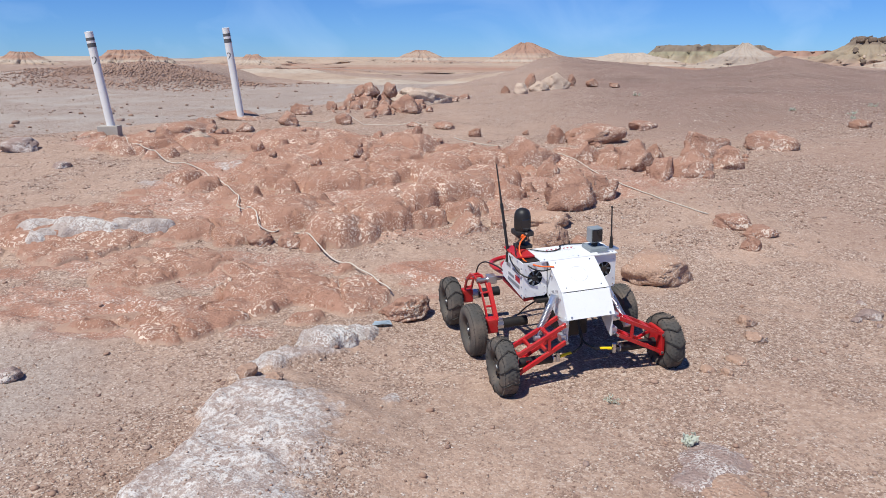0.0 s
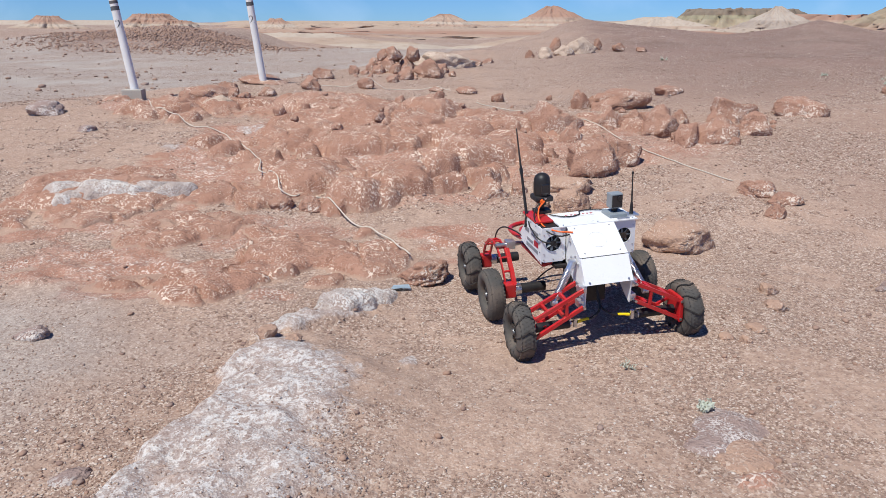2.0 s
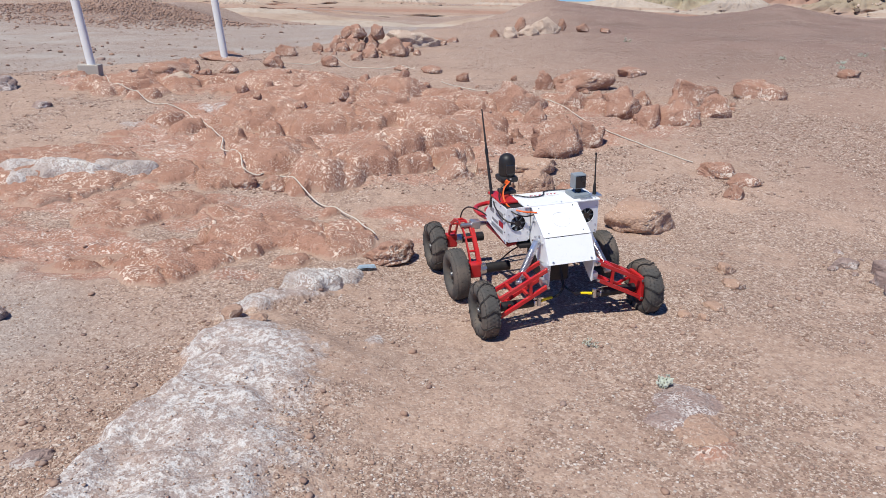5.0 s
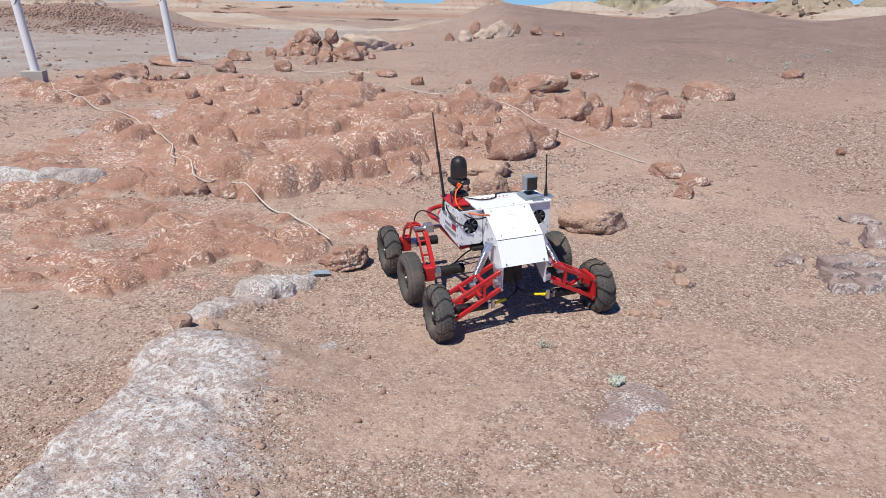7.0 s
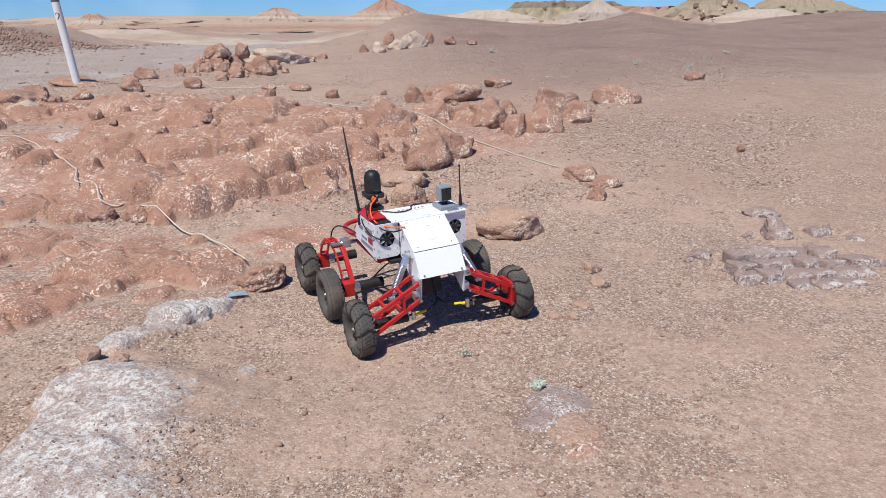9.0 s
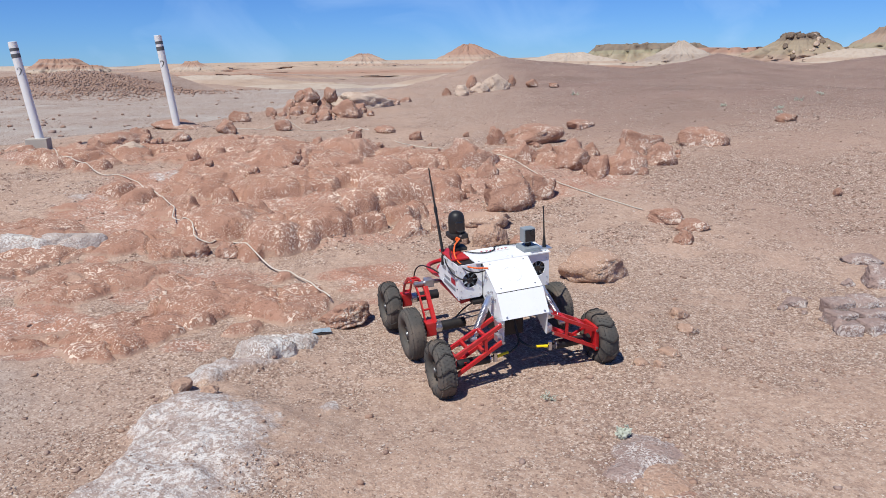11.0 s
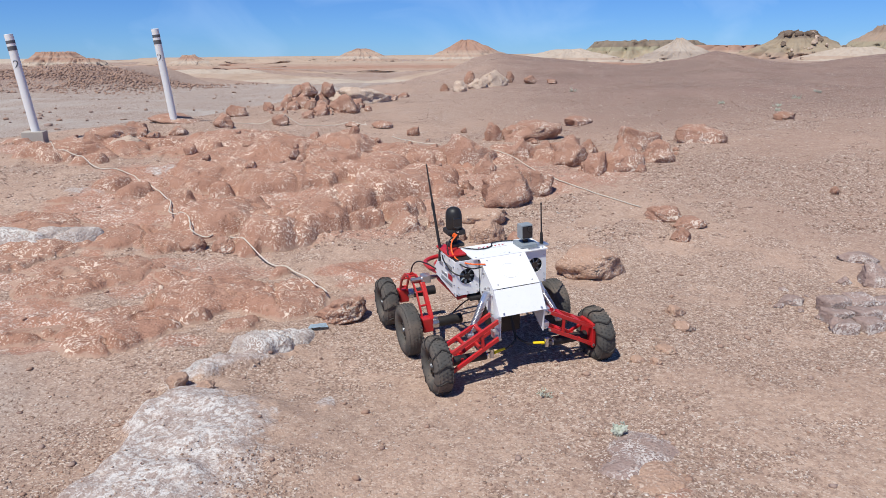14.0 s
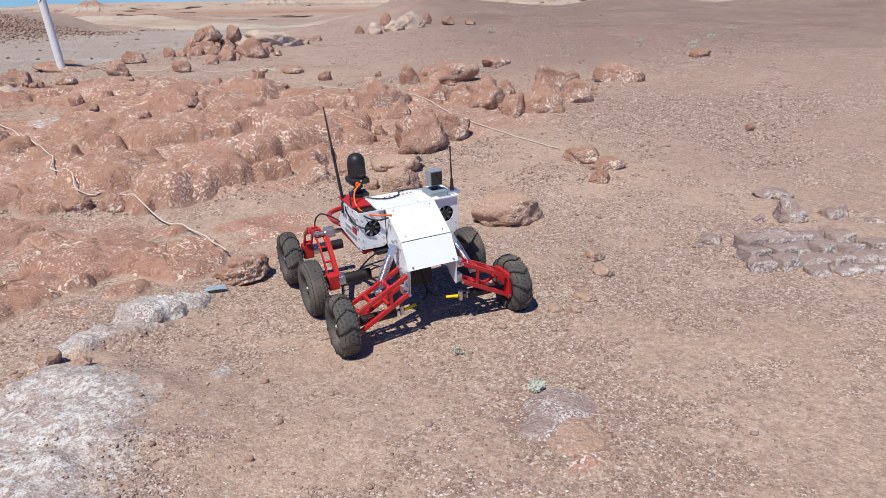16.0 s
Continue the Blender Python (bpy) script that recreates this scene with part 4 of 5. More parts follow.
CRUSTED = [(-0.65, 4.07, 0.36, 0.28, 0.12), (-0.58, 4.3, 0.22, 0.26, 0.07), (-0.84, 3.95, 0.3, 0.16, 0.035), (-1.0, 3.82, 0.26, 0.16, 0.03)]
crust = bed_sheet("crusted_ledge", np.arange(-1.3, -0.2, 0.011), np.arange(3.55, 4.8, 0.011), CRUSTED, 360, MAT_CRUST, "grey ledge with a white salt crust", 0.55)
PALE_LEDGE = [(-3.15, 6.28, 0.8, 0.4, 0.17), (-2.75, 6.48, 0.5, 0.3, 0.13), (-3.5, 6.2, 0.5, 0.36, 0.16), (-2.95, 6.36, 0.3, 0.2, 0.14)]
pale_ledge = bed_sheet("crusted_ledge", np.arange(-4.0, -2.2, 0.018), np.arange(5.9, 7.1, 0.018), PALE_LEDGE, 390, MAT_CRUST, "low bedrock ledge under a pale salt crust", 0.8)
FLUSH = [(1.12, 2.82, 0.22, 0.17, 0.018)]
slab = bed_sheet("flat_slab", np.arange(0.8, 1.6, 0.012), np.arange(2.3, 3.1, 0.012), FLUSH, 370, MAT_GREY, "flat purple-grey slab flush with the gravel", 0.25)
RED_FLUSH = [(1.13, 2.63, 0.24, 0.2, 0.016)]
red_slab = bed_sheet("flat_slab", np.arange(0.8, 1.4, 0.012), np.arange(2.2, 2.8, 0.012), RED_FLUSH, 380, MAT_TAN, "flat reddish slab flush with the gravel", 0.25)


# ---- the rover ----
# Rover space: x to the side, y to its rear, z up, with the middle axle above the origin.
ROVER = tagged(new("rover"), "white-panelled six-wheeled rover with red frame parked on sand", "rover")
ROVER.matrix_world = pose(0.634, 4.249, -0.012, 2.59, -2.81, 15.5)
NOSE = [(-0.272, 0.615), (-0.295, 0.615), (-0.475, 0.5), (-0.55, 0.375), (-0.538, 0.245), (-0.5, 0.262), (-0.3, 0.405), (-0.272, 0.42)]


def sheet_part(name, build, material, parent, label=""):
    bm = bmesh.new()
    build(bm)
    return part(name, bm, material, parent, label)


def screws(parent, spots, axis, r=0.0045):
    for x, y, z in spots:
        bm = bmesh.new()
        rod(bm, (x, y, z), Vector((x, y, z)) + Vector(axis) * 0.004, r, r * 0.8, 8)
        part("screw", bm, MAT_STEEL, parent)


# body shell
bm = bmesh.new()
prism(bm, [(-0.262, 0.422), (-0.262, 0.612), (-0.08, 0.618), (0.055, 0.485), (0.055, 0.452)], -0.268, 0.268)
body = part("body", bm, MAT_BLACK, ROVER, "dark inner body box")
for s in (-1, 1):
    # side panel, with its print
    bm = bmesh.new()
    prism(bm, [(-0.275, 0.415), (-0.275, 0.618), (-0.08, 0.625), (0.062, 0.488), (0.062, 0.45)], s * 0.27, s * 0.275)
    side = part("side_panel", bm, MAT_WHITE, ROVER, "white side panel with printed marks")
    if s > 0:
        for k in range(13):
            z = 0.437 + k * 0.0125
            bm = box(bmesh.new(), 0.2755, -0.245 + 0.0 * k, z, 0.2765, -0.065 if z < 0.55 else -0.075, z + 0.0125)
            part("stripe", bm, MAT_CRIMSON if k % 2 == 0 else MAT_WHITE, side)
        part("canton", box(bmesh.new(), 0.2768, -0.245, 0.512, 0.2776, -0.17, 0.5995), MAT_NAVY, side, "navy field of the flag print")
        for k in range(5):
            for j in range(4):
                bm = bmesh.new()
                rod(bm, (0.277, -0.237 + k * 0.0148, 0.522 + j * 0.021), (0.2785, -0.237 + k * 0.0148, 0.522 + j * 0.021), 0.0038, sides=5)
                part("star", bm, MAT_WHITE, side)
    else:
        for y0, y1, z0, z1, mat in ((-0.235, -0.15, 0.56, 0.575, MAT_GREYPRINT), (-0.235, -0.12, 0.535, 0.545, MAT_GREYPRINT), (-0.235, -0.17, 0.49, 0.52, MAT_CRIMSON), (-0.15, -0.06, 0.49, 0.505, MAT_GREYPRINT), (-0.23, -0.05, 0.455, 0.475, MAT_BLUEGREY), (-0.09, -0.03, 0.535, 0.56, MAT_GREYPRINT)):
            part("print_bar", box(bmesh.new(), -0.2775, y0, z0, -0.2758, y1, z1), mat, side)
    screws(side, [(s * 0.276, -0.263, z) for z in (0.43, 0.48, 0.53, 0.585)] + [(s * 0.276, y, 0.608) for y in (-0.2, -0.12)], (s, 0, 0))
    # fan panel: a sheet with a round opening, and the fan behind it
    cx, cz, r = s * 0.206, 0.528, 0.044
    bm = bmesh.new()
    n = 40
    for y in (-0.282, -0.276):
        for k in range(n):
            a = 2 * math.pi * k / n
            bm.verts.new((cx + r * math.cos(a), y, cz + r * math.sin(a)))
        for k in range(n):
            a = 2 * math.pi * k / n
            c, d = math.cos(a), math.sin(a)
            f = min(0.0695 / max(abs(c), 1e-6), (0.0905 if d > 0 else 0.106) / max(abs(d), 1e-6))
            bm.verts.new((cx + f * c, y, cz + f * d))
    bm.verts.ensure_lookup_table()
    v = bm.verts
    for k in range(n):
        j = (k + 1) % n
        bm.faces.new((v[k], v[n + k], v[n + j], v[j]))
        bm.faces.new((v[2 * n + k], v[2 * n + j], v[3 * n + j], v[3 * n + k]))
        bm.faces.new((v[k], v[j], v[2 * n + j], v[2 * n + k]))
        bm.faces.new((v[n + k], v[3 * n + k], v[3 * n + j], v[n + j]))
    bmesh.ops.recalc_face_normals(bm, faces=bm.faces)
    face = part("fan_panel", bm, MAT_WHITE, ROVER)
    screws(face, [(cx + dx, -0.282, cz + dz) for dx in (-0.055, 0.055) for dz in (-0.055, 0.055)] + [(cx + dx, -0.282, cz - 0.09) for dx in (-0.055, 0, 0.055)], (0, -1, 0), 0.0035)
    bm = bmesh.new()
    rod(bm, (cx, -0.2625, cz), (cx, -0.266, cz), r + 0.006, sides=32)
    fan = part("fan", bm, MAT_BLACK, ROVER, "black cooling fan")
    part("hub", rod(bmesh.new(), (cx, -0.268, cz), (cx, -0.2815, cz), 0.017, sides=20), MAT_BLACK, fan)
    for k in range(7):
        a = 2 * math.pi * k / 7
        bm = bmesh.new()
        bmesh.ops.create_cube(bm, size=1, matrix=Matrix.Translation((cx + 0.029 * math.cos(a), -0.273, cz + 0.029 * math.sin(a))) @ Matrix.Rotation(-a, 4, "Y") @ Matrix.Rotation(0.7, 4, "X") @ Matrix.Diagonal((0.026, 0.0015, 0.014, 1)))
        part("blade", bm, MAT_BLUEGREY, fan)
    for k in range(4):
        a = math.pi / 4 + math.pi / 2 * k
        part("spoke", bar(bmesh.new(), (cx, -0.284, cz), (cx + r * math.cos(a), -0.284, cz + r * math.sin(a)), 0.003, 0.003), MAT_RIM, fan)
    part("ring", rod(bmesh.new(), (cx, -0.2835, cz), (cx, -0.2855, cz), 0.016, sides=20), MAT_RIM, fan)

# nose: two side plates, two white sheets
for s in (-1, 1):
    plate = sheet_part("nose_plate", lambda b: prism(b, NOSE, s * 0.124, s * 0.13), MAT_WHITE, ROVER, "bolted nose side plate")
    for y, z in ((-0.52, 0.36), (-0.51, 0.285), (-0.44, 0.335), (-0.45, 0.46), (-0.41, 0.49), (-0.36, 0.47), (-0.33, 0.44), (-0.40, 0.42), (-0.34, 0.55)):
        part("bolt", rod(bmesh.new(), (s * 0.13, y, z), (s * 0.14, y, z), 0.0075, 0.006, 6), MAT_STEEL, plate)
    for y, z in ((-0.525, 0.355), (-0.515, 0.27)):
        part("bracket", box(bmesh.new(), s * 0.131, y - 0.022, z - 0.02, s * 0.163, y + 0.022, z + 0.02, 0.003), MAT_ALU, plate)
upper = sheet_part("nose_sheet", lambda b: panel(b, (-0.295, 0.617), (-0.475, 0.502), -0.136, 0.136, 0.004), MAT_WHITE, ROVER, "white upper nose sheet with a faint round mark")
lower = sheet_part("nose_sheet", lambda b: panel(b, (-0.477, 0.499), (-0.553, 0.376), -0.136, 0.136, 0.004), MAT_WHITE, ROVER)
slope = (Vector((0, -0.475, 0.502)) - Vector((0, -0.295, 0.617))).normalized()
out = Vector((0, slope.z, -slope.y))
out = out if out.z > 0 else -out
mid = Vector((0, -0.385, 0.5595)) + out * 0.0052
ring = [mid + Vector((1, 0, 0)) * (0.05 * math.cos(a)) + slope * (0.05 * math.sin(a)) for a in np.linspace(0, 2 * np.pi, 24, endpoint=False)]
tube("round_mark", ring, 0.0006, MAT_HAIRLINE, upper, closed=True)
screws(upper, [tuple(Vector((x, -0.455, 0.5148)) + out * 0.004) for x in (-0.1, 0.1)] + [tuple(Vector((x, -0.31, 0.6075)) + out * 0.004) for x in (-0.1, 0.1)], tuple(out))
screws(lower, [(x, -0.551, 0.39) for x in (-0.11, 0.11)], (0, -0.85, 0.5), 0.006)
part("inner_bulkhead", box(bmesh.new(), -0.123, -0.345, 0.29, 0.123, -0.335, 0.58), MAT_BLACK, ROVER)

# top
top = part("top_plate", box(bmesh.new(), -0.172, -0.297, 0.618, 0.278, -0.07, 0.624), MAT_WHITE, ROVER, "white top plate with printed bars")
rear_sheet = sheet_part("rear_sheet", lambda b: panel(b, (-0.068, 0.619), (0.06, 0.49), -0.275, 0.275, 0.004), MAT_WHITE, ROVER)
for k, (x0, x1) in enumerate(((-0.075, -0.052), (-0.046, -0.026), (-0.02, -0.002), (0.004, 0.022), (0.028, 0.046), (0.052, 0.068), (0.074, 0.094))):
    part("print_bar", box(bmesh.new(), x0, -0.133, 0.6242, x0 + 0.006, -0.116, 0.6249), MAT_CRIMSON, top)
    part("print_bar", box(bmesh.new(), x0 + 0.0062, -0.121, 0.6242, x1 - 0.003, -0.116, 0.6249), MAT_CRIMSON, top)
part("print_bar", box(bmesh.new(), -0.07, -0.156, 0.6242, 0.09, -0.149, 0.6249), MAT_HAIRLINE, top)
part("print_bar", box(bmesh.new(), 0.14, -0.25, 0.6242, 0.24, -0.247, 0.6249), MAT_BLACK, top)
screws(top, [(x, y, 0.624) for x in (-0.15, 0.05, 0.255) for y in (-0.28, -0.085)], (0, 0, 1))
part("hinge", box(bmesh.new(), 0.165, -0.29, 0.6242, 0.235, -0.272, 0.632, 0.002), MAT_ALU, top)
red_top = part("mast_plate", box(bmesh.new(), -0.276, -0.2, 0.618, -0.174, 0.02, 0.63, 0.003), MAT_REDPAINT, ROVER, "red plate under the camera mast")

# camera mast
bm = bmesh.new()
box(bm, -0.225, -0.075, 0.63, -0.135, 0.005, 0.65, 0.006)
mast = part("camera_mast", bm, MAT_BLACK, ROVER, "black domed pan camera on a stub mast")
part("stub", rod(bmesh.new(), (-0.18, -0.03, 0.65), (-0.18, -0.03, 0.7), 0.016), MAT_BLACK, mast)
part("joint", box(bmesh.new(), -0.2, -0.055, 0.675, -0.16, -0.005, 0.695, 0.005), MAT_BLACK, mast)
part("foot", box(bmesh.new(), -0.232, -0.085, 0.7, -0.128, 0.03, 0.733, 0.014), MAT_BLACK, mast)
bm = bmesh.new()
prof = [(0.042, 0.73), (0.047, 0.745), (0.047, 0.805), (0.044, 0.828), (0.036, 0.845), (0.02, 0.856), (0.0, 0.86)]
rings = []
for r, z in prof:
    rings.append([bm.verts.new((-0.18 + r * math.cos(a), -0.03 + r * 1.05 * math.sin(a), z)) for a in np.linspace(0, 2 * np.pi, 28, endpoint=False)] if r else [bm.verts.new((-0.18, -0.03, z))])
for lo, hi in zip(rings, rings[1:]):
    for k in range(28):
        j = (k + 1) % 28
        bm.faces.new((lo[k], lo[j], hi[j], hi[k]) if len(hi) > 1 else (lo[k], lo[j], hi[0]))
part("dome", smooth(bm), MAT_BLACK, mast)
part("face_plate", box(bmesh.new(), -0.203, -0.084, 0.748, -0.157, -0.07, 0.806, 0.006), MAT_LENS, mast)
part("lens", rod(bmesh.new(), (-0.18, -0.082, 0.725), (-0.18, -0.09, 0.725), 0.006), MAT_STEEL, mast)
part("plug", rod(bmesh.new(), (-0.2, -0.088, 0.715), (-0.212, -0.105, 0.712), 0.009), MAT_ORANGE, mast)

# antennas
bm = bmesh.new()
rod(bm, (-0.27, -0.04, 0.555), (-0.27, -0.035, 0.61), 0.017, 0.012)
mast_antenna = part("long_antenna", bm, MAT_BLACK, ROVER, "tall thin black whip antenna")
part("whip", rod(bmesh.new(), (-0.27, -0.035, 0.61), (-0.276, 0.045, 0.86), 0.0085, 0.0075), MAT_BLACK, mast_antenna)
part("tip", rod(bmesh.new(), (-0.276, 0.045, 0.86), (-0.281, 0.115, 1.09), 0.0065, 0.0035), MAT_BLACK, mast_antenna)
part("collar", rod(bmesh.new(), (-0.2755, 0.04, 0.845), (-0.2765, 0.05, 0.875), 0.0098), MAT_BLACK, mast_antenna)
bm = bmesh.new()
box(bm, 0.235, -0.265, 0.624, 0.305, -0.205, 0.634, 0.002)
short_antenna = part("short_antenna", bm, MAT_ALU, ROVER, "short black antenna on a metal bracket")
part("base", rod(bmesh.new(), (0.27, -0.235, 0.634), (0.27, -0.235, 0.7), 0.011, 0.007), MAT_BLACK, short_antenna)
part("whip", rod(bmesh.new(), (0.27, -0.235, 0.7), (0.269, -0.232, 0.865), 0.0048, 0.0035), MAT_BLACK, short_antenna)
part("tip", rod(bmesh.new(), (0.269, -0.232, 0.862), (0.269, -0.232, 0.872), 0.0055), MAT_BLACK, short_antenna)

# boxed camera
bm = box(bmesh.new(), 0.135, -0.255, 0.624, 0.235, -0.14, 0.645, 0.004)
cam_box = part("boxed_camera", bm, MAT_BLUEGREY, ROVER, "small camera in a clear case on a grey stand")
part("casing", box(bmesh.new(), 0.15, -0.225, 0.668, 0.222, -0.165, 0.752, 0.007), MAT_BLUEGREY, cam_box)
part("neck", box(bmesh.new(), 0.175, -0.21, 0.645, 0.2, -0.18, 0.668, 0.003), MAT_BLACK, cam_box)
part("front", box(bmesh.new(), 0.156, -0.231, 0.676, 0.216, -0.226, 0.745, 0.002), MAT_LENS, cam_box)
part("lens", rod(bmesh.new(), (0.2, -0.231, 0.727), (0.2, -0.238, 0.727), 0.014, sides=20), MAT_BLACK, cam_box)
part("side_window", box(bmesh.new(), 0.2225, -0.215, 0.684, 0.2245, -0.175, 0.74), MAT_LENS, cam_box)


# wheels
def tyre_mesh(straps):
    """A dusty pneumatic tyre with a diamond tread, its axle along x; with chevron straps on some."""
    bm = bmesh.new()
    section = [(-0.036, 0.078), (-0.047, 0.092), (-0.051, 0.112), (-0.047, 0.132), (-0.034, 0.146), (-0.016, 0.151), (0.016, 0.151), (0.034, 0.146), (0.047, 0.132), (0.051, 0.112), (0.047, 0.092), (0.036, 0.078)]
    n = 56
    loops = [[bm.verts.new((x, r * math.cos(2 * math.pi * k / n), r * math.sin(2 * math.pi * k / n))) for x, r in section] for k in range(n)]
    for k in range(n):
        a, b = loops[k], loops[(k + 1) % n]
        for j in range(len(section)):
            i = (j + 1) % len(section)
            bm.faces.new((a[j], a[i], b[i], b[j]))
    smooth(bm)
    for row, (x, r, tilt) in enumerate(((-0.036, 0.1455, 0.6), (-0.018, 0.151, 0.12), (0.0, 0.1525, 0), (0.018, 0.151, -0.12), (0.036, 0.1455, -0.6))):
        for k in range(44):
            a = 2 * math.pi * (k + 0.5 * (row % 2)) / 44
            bmesh.ops.create_cube(bm, size=1, matrix=Matrix.Rotation(a, 4, "X") @ Matrix.Translation((x, r, 0)) @ Matrix.Rotation(-tilt, 4, "Z") @ Matrix.Rotation(0.78, 4, "Y") @ Matrix.Diagonal((0.0095, 0.003, 0.0095, 1)))
    bmesh.ops.recalc_face_normals(bm, faces=bm.faces)
    data = bpy.data.meshes.new("tyre")
    bm.to_mesh(data)
    bm.free()
    data.materials.append(MAT_RUBBER)
    return data


def strap_mesh():
    """One chevron strap laid across the tread."""
    bm = bmesh.new()
    steps = [(-0.05, 0.1, -0.24), (-0.052, 0.115, -0.2), (-0.049, 0.134, -0.15), (-0.036, 0.1505, -0.08), (-0.018, 0.1575, 0.0), (0.0, 0.1585, 0.07), (0.018, 0.1575, 0.0), (0.036, 0.1505, -0.08), (0.049, 0.134, -0.15), (0.052, 0.115, -0.2), (0.05, 0.1, -0.24)]
    pts = [Vector((x, r * math.cos(a), r * math.sin(a))) for x, r, a in steps]
    n = len(pts)
    rows = []
    for k in range(n):
        d = (pts[min(k + 1, n - 1)] - pts[max(k - 1, 0)]).normalized()
        o = Vector((0, pts[k].y, pts[k].z)).normalized()
        o = Vector((math.copysign(0.6, pts[k].x) if abs(pts[k].x) > 0.04 else 0, o.y, o.z)).normalized()
        w = d.cross(o).normalized()
        rows.append([bm.verts.new(pts[k] + w * a + o * b) for a, b in ((0.0045, -0.003), (0.0035, 0.0015), (-0.0035, 0.0015), (-0.0045, -0.003))])
    for p, q in zip(rows, rows[1:]):
        for j in range(4):
            bm.faces.new((p[j], p[(j + 1) % 4], q[(j + 1) % 4], q[j]))
    bm.faces.new(rows[0])
    bm.faces.new(rows[-1][::-1])
    bmesh.ops.recalc_face_normals(bm, faces=bm.faces)
    data = bpy.data.meshes.new("strap")
    bm.to_mesh(data)
    bm.free()
    data.materials.append(MAT_STRAP)
    return data


def rim_mesh():
    bm = bmesh.new()
    section = [(-0.042, 0.08), (-0.036, 0.084), (-0.03, 0.076), (-0.012, 0.066), (0.006, 0.066), (0.02, 0.058), (0.016, 0.024), (0.024, 0.022), (0.024, 0.0001)]
    n = 32
    loops = [[bm.verts.new((x, r * math.cos(2 * math.pi * k / n), r * math.sin(2 * math.pi * k / n))) for x, r in section] for k in range(n)]
    for k in range(n):
        a, b = loops[k], loops[(k + 1) % n]
        for j in range(len(section) - 1):
            bm.faces.new((a[j], a[j + 1], b[j + 1], b[j]))
    smooth(bm)
    rod(bm, (-0.03, 0, 0), (0.03, 0, 0), 0.03, sides=20)
    for k in range(4):
        a = math.pi / 2 * k + 0.4
        bar(bm, (0.026, 0.015 * math.cos(a), 0.015 * math.sin(a)), (0.018, 0.062 * math.cos(a), 0.062 * math.sin(a)), 0.012, 0.02)
    rod(bm, (-0.04, 0, 0), (-0.034, 0, 0), 0.08, sides=32)
    bmesh.ops.recalc_face_normals(bm, faces=bm.faces)
    data = bpy.data.meshes.new("rim")
    bm.to_mesh(data)
    bm.free()
    data.materials.append(MAT_RIM)
    return data


def hub_mesh():
    bm = bmesh.new()
    rod(bm, (0.03, 0, 0), (0.04, 0, 0), 0.02, 0.016, 16)
    for k in range(4):
        a = math.pi / 2 * k + 0.4
        rod(bm, (0.022, 0.04 * math.cos(a), 0.04 * math.sin(a)), (0.034, 0.04 * math.cos(a), 0.04 * math.sin(a)), 0.005, sides=6)
    data = bpy.data.meshes.new("hub")
    bm.to_mesh(data)
    bm.free()
    data.materials.append(MAT_GUN)
    return data


TYRE, STRAP, RIM, HUB = tyre_mesh(True), strap_mesh(), rim_mesh(), hub_mesh()
for s in (-1, 1):
    for y, strapped, turn in ((-0.5, True, 0.2), (0.0, False, 0.9), (0.475, True, 0.55)):
        wheel = hang("wheel", RIM, ROVER, "black rim with a dusty strapped tyre" if strapped else "black rim with a diamond-treaded tyre")
        wheel.matrix_basis = Matrix.Translation((s * 0.475, y, 0.146)) @ Matrix.Rotation(0 if s > 0 else math.pi, 4, "Z") @ Matrix.Rotation(turn + s, 4, "X")
        hang("tyre", TYRE, wheel)
        hang("hub", HUB, wheel, "steel hub with four bolts")
        if strapped:
            for k in range(11):
                strap = hang("strap", STRAP, wheel)
                strap.matrix_basis = Matrix.Rotation(2 * math.pi * k / 11, 4, "X")

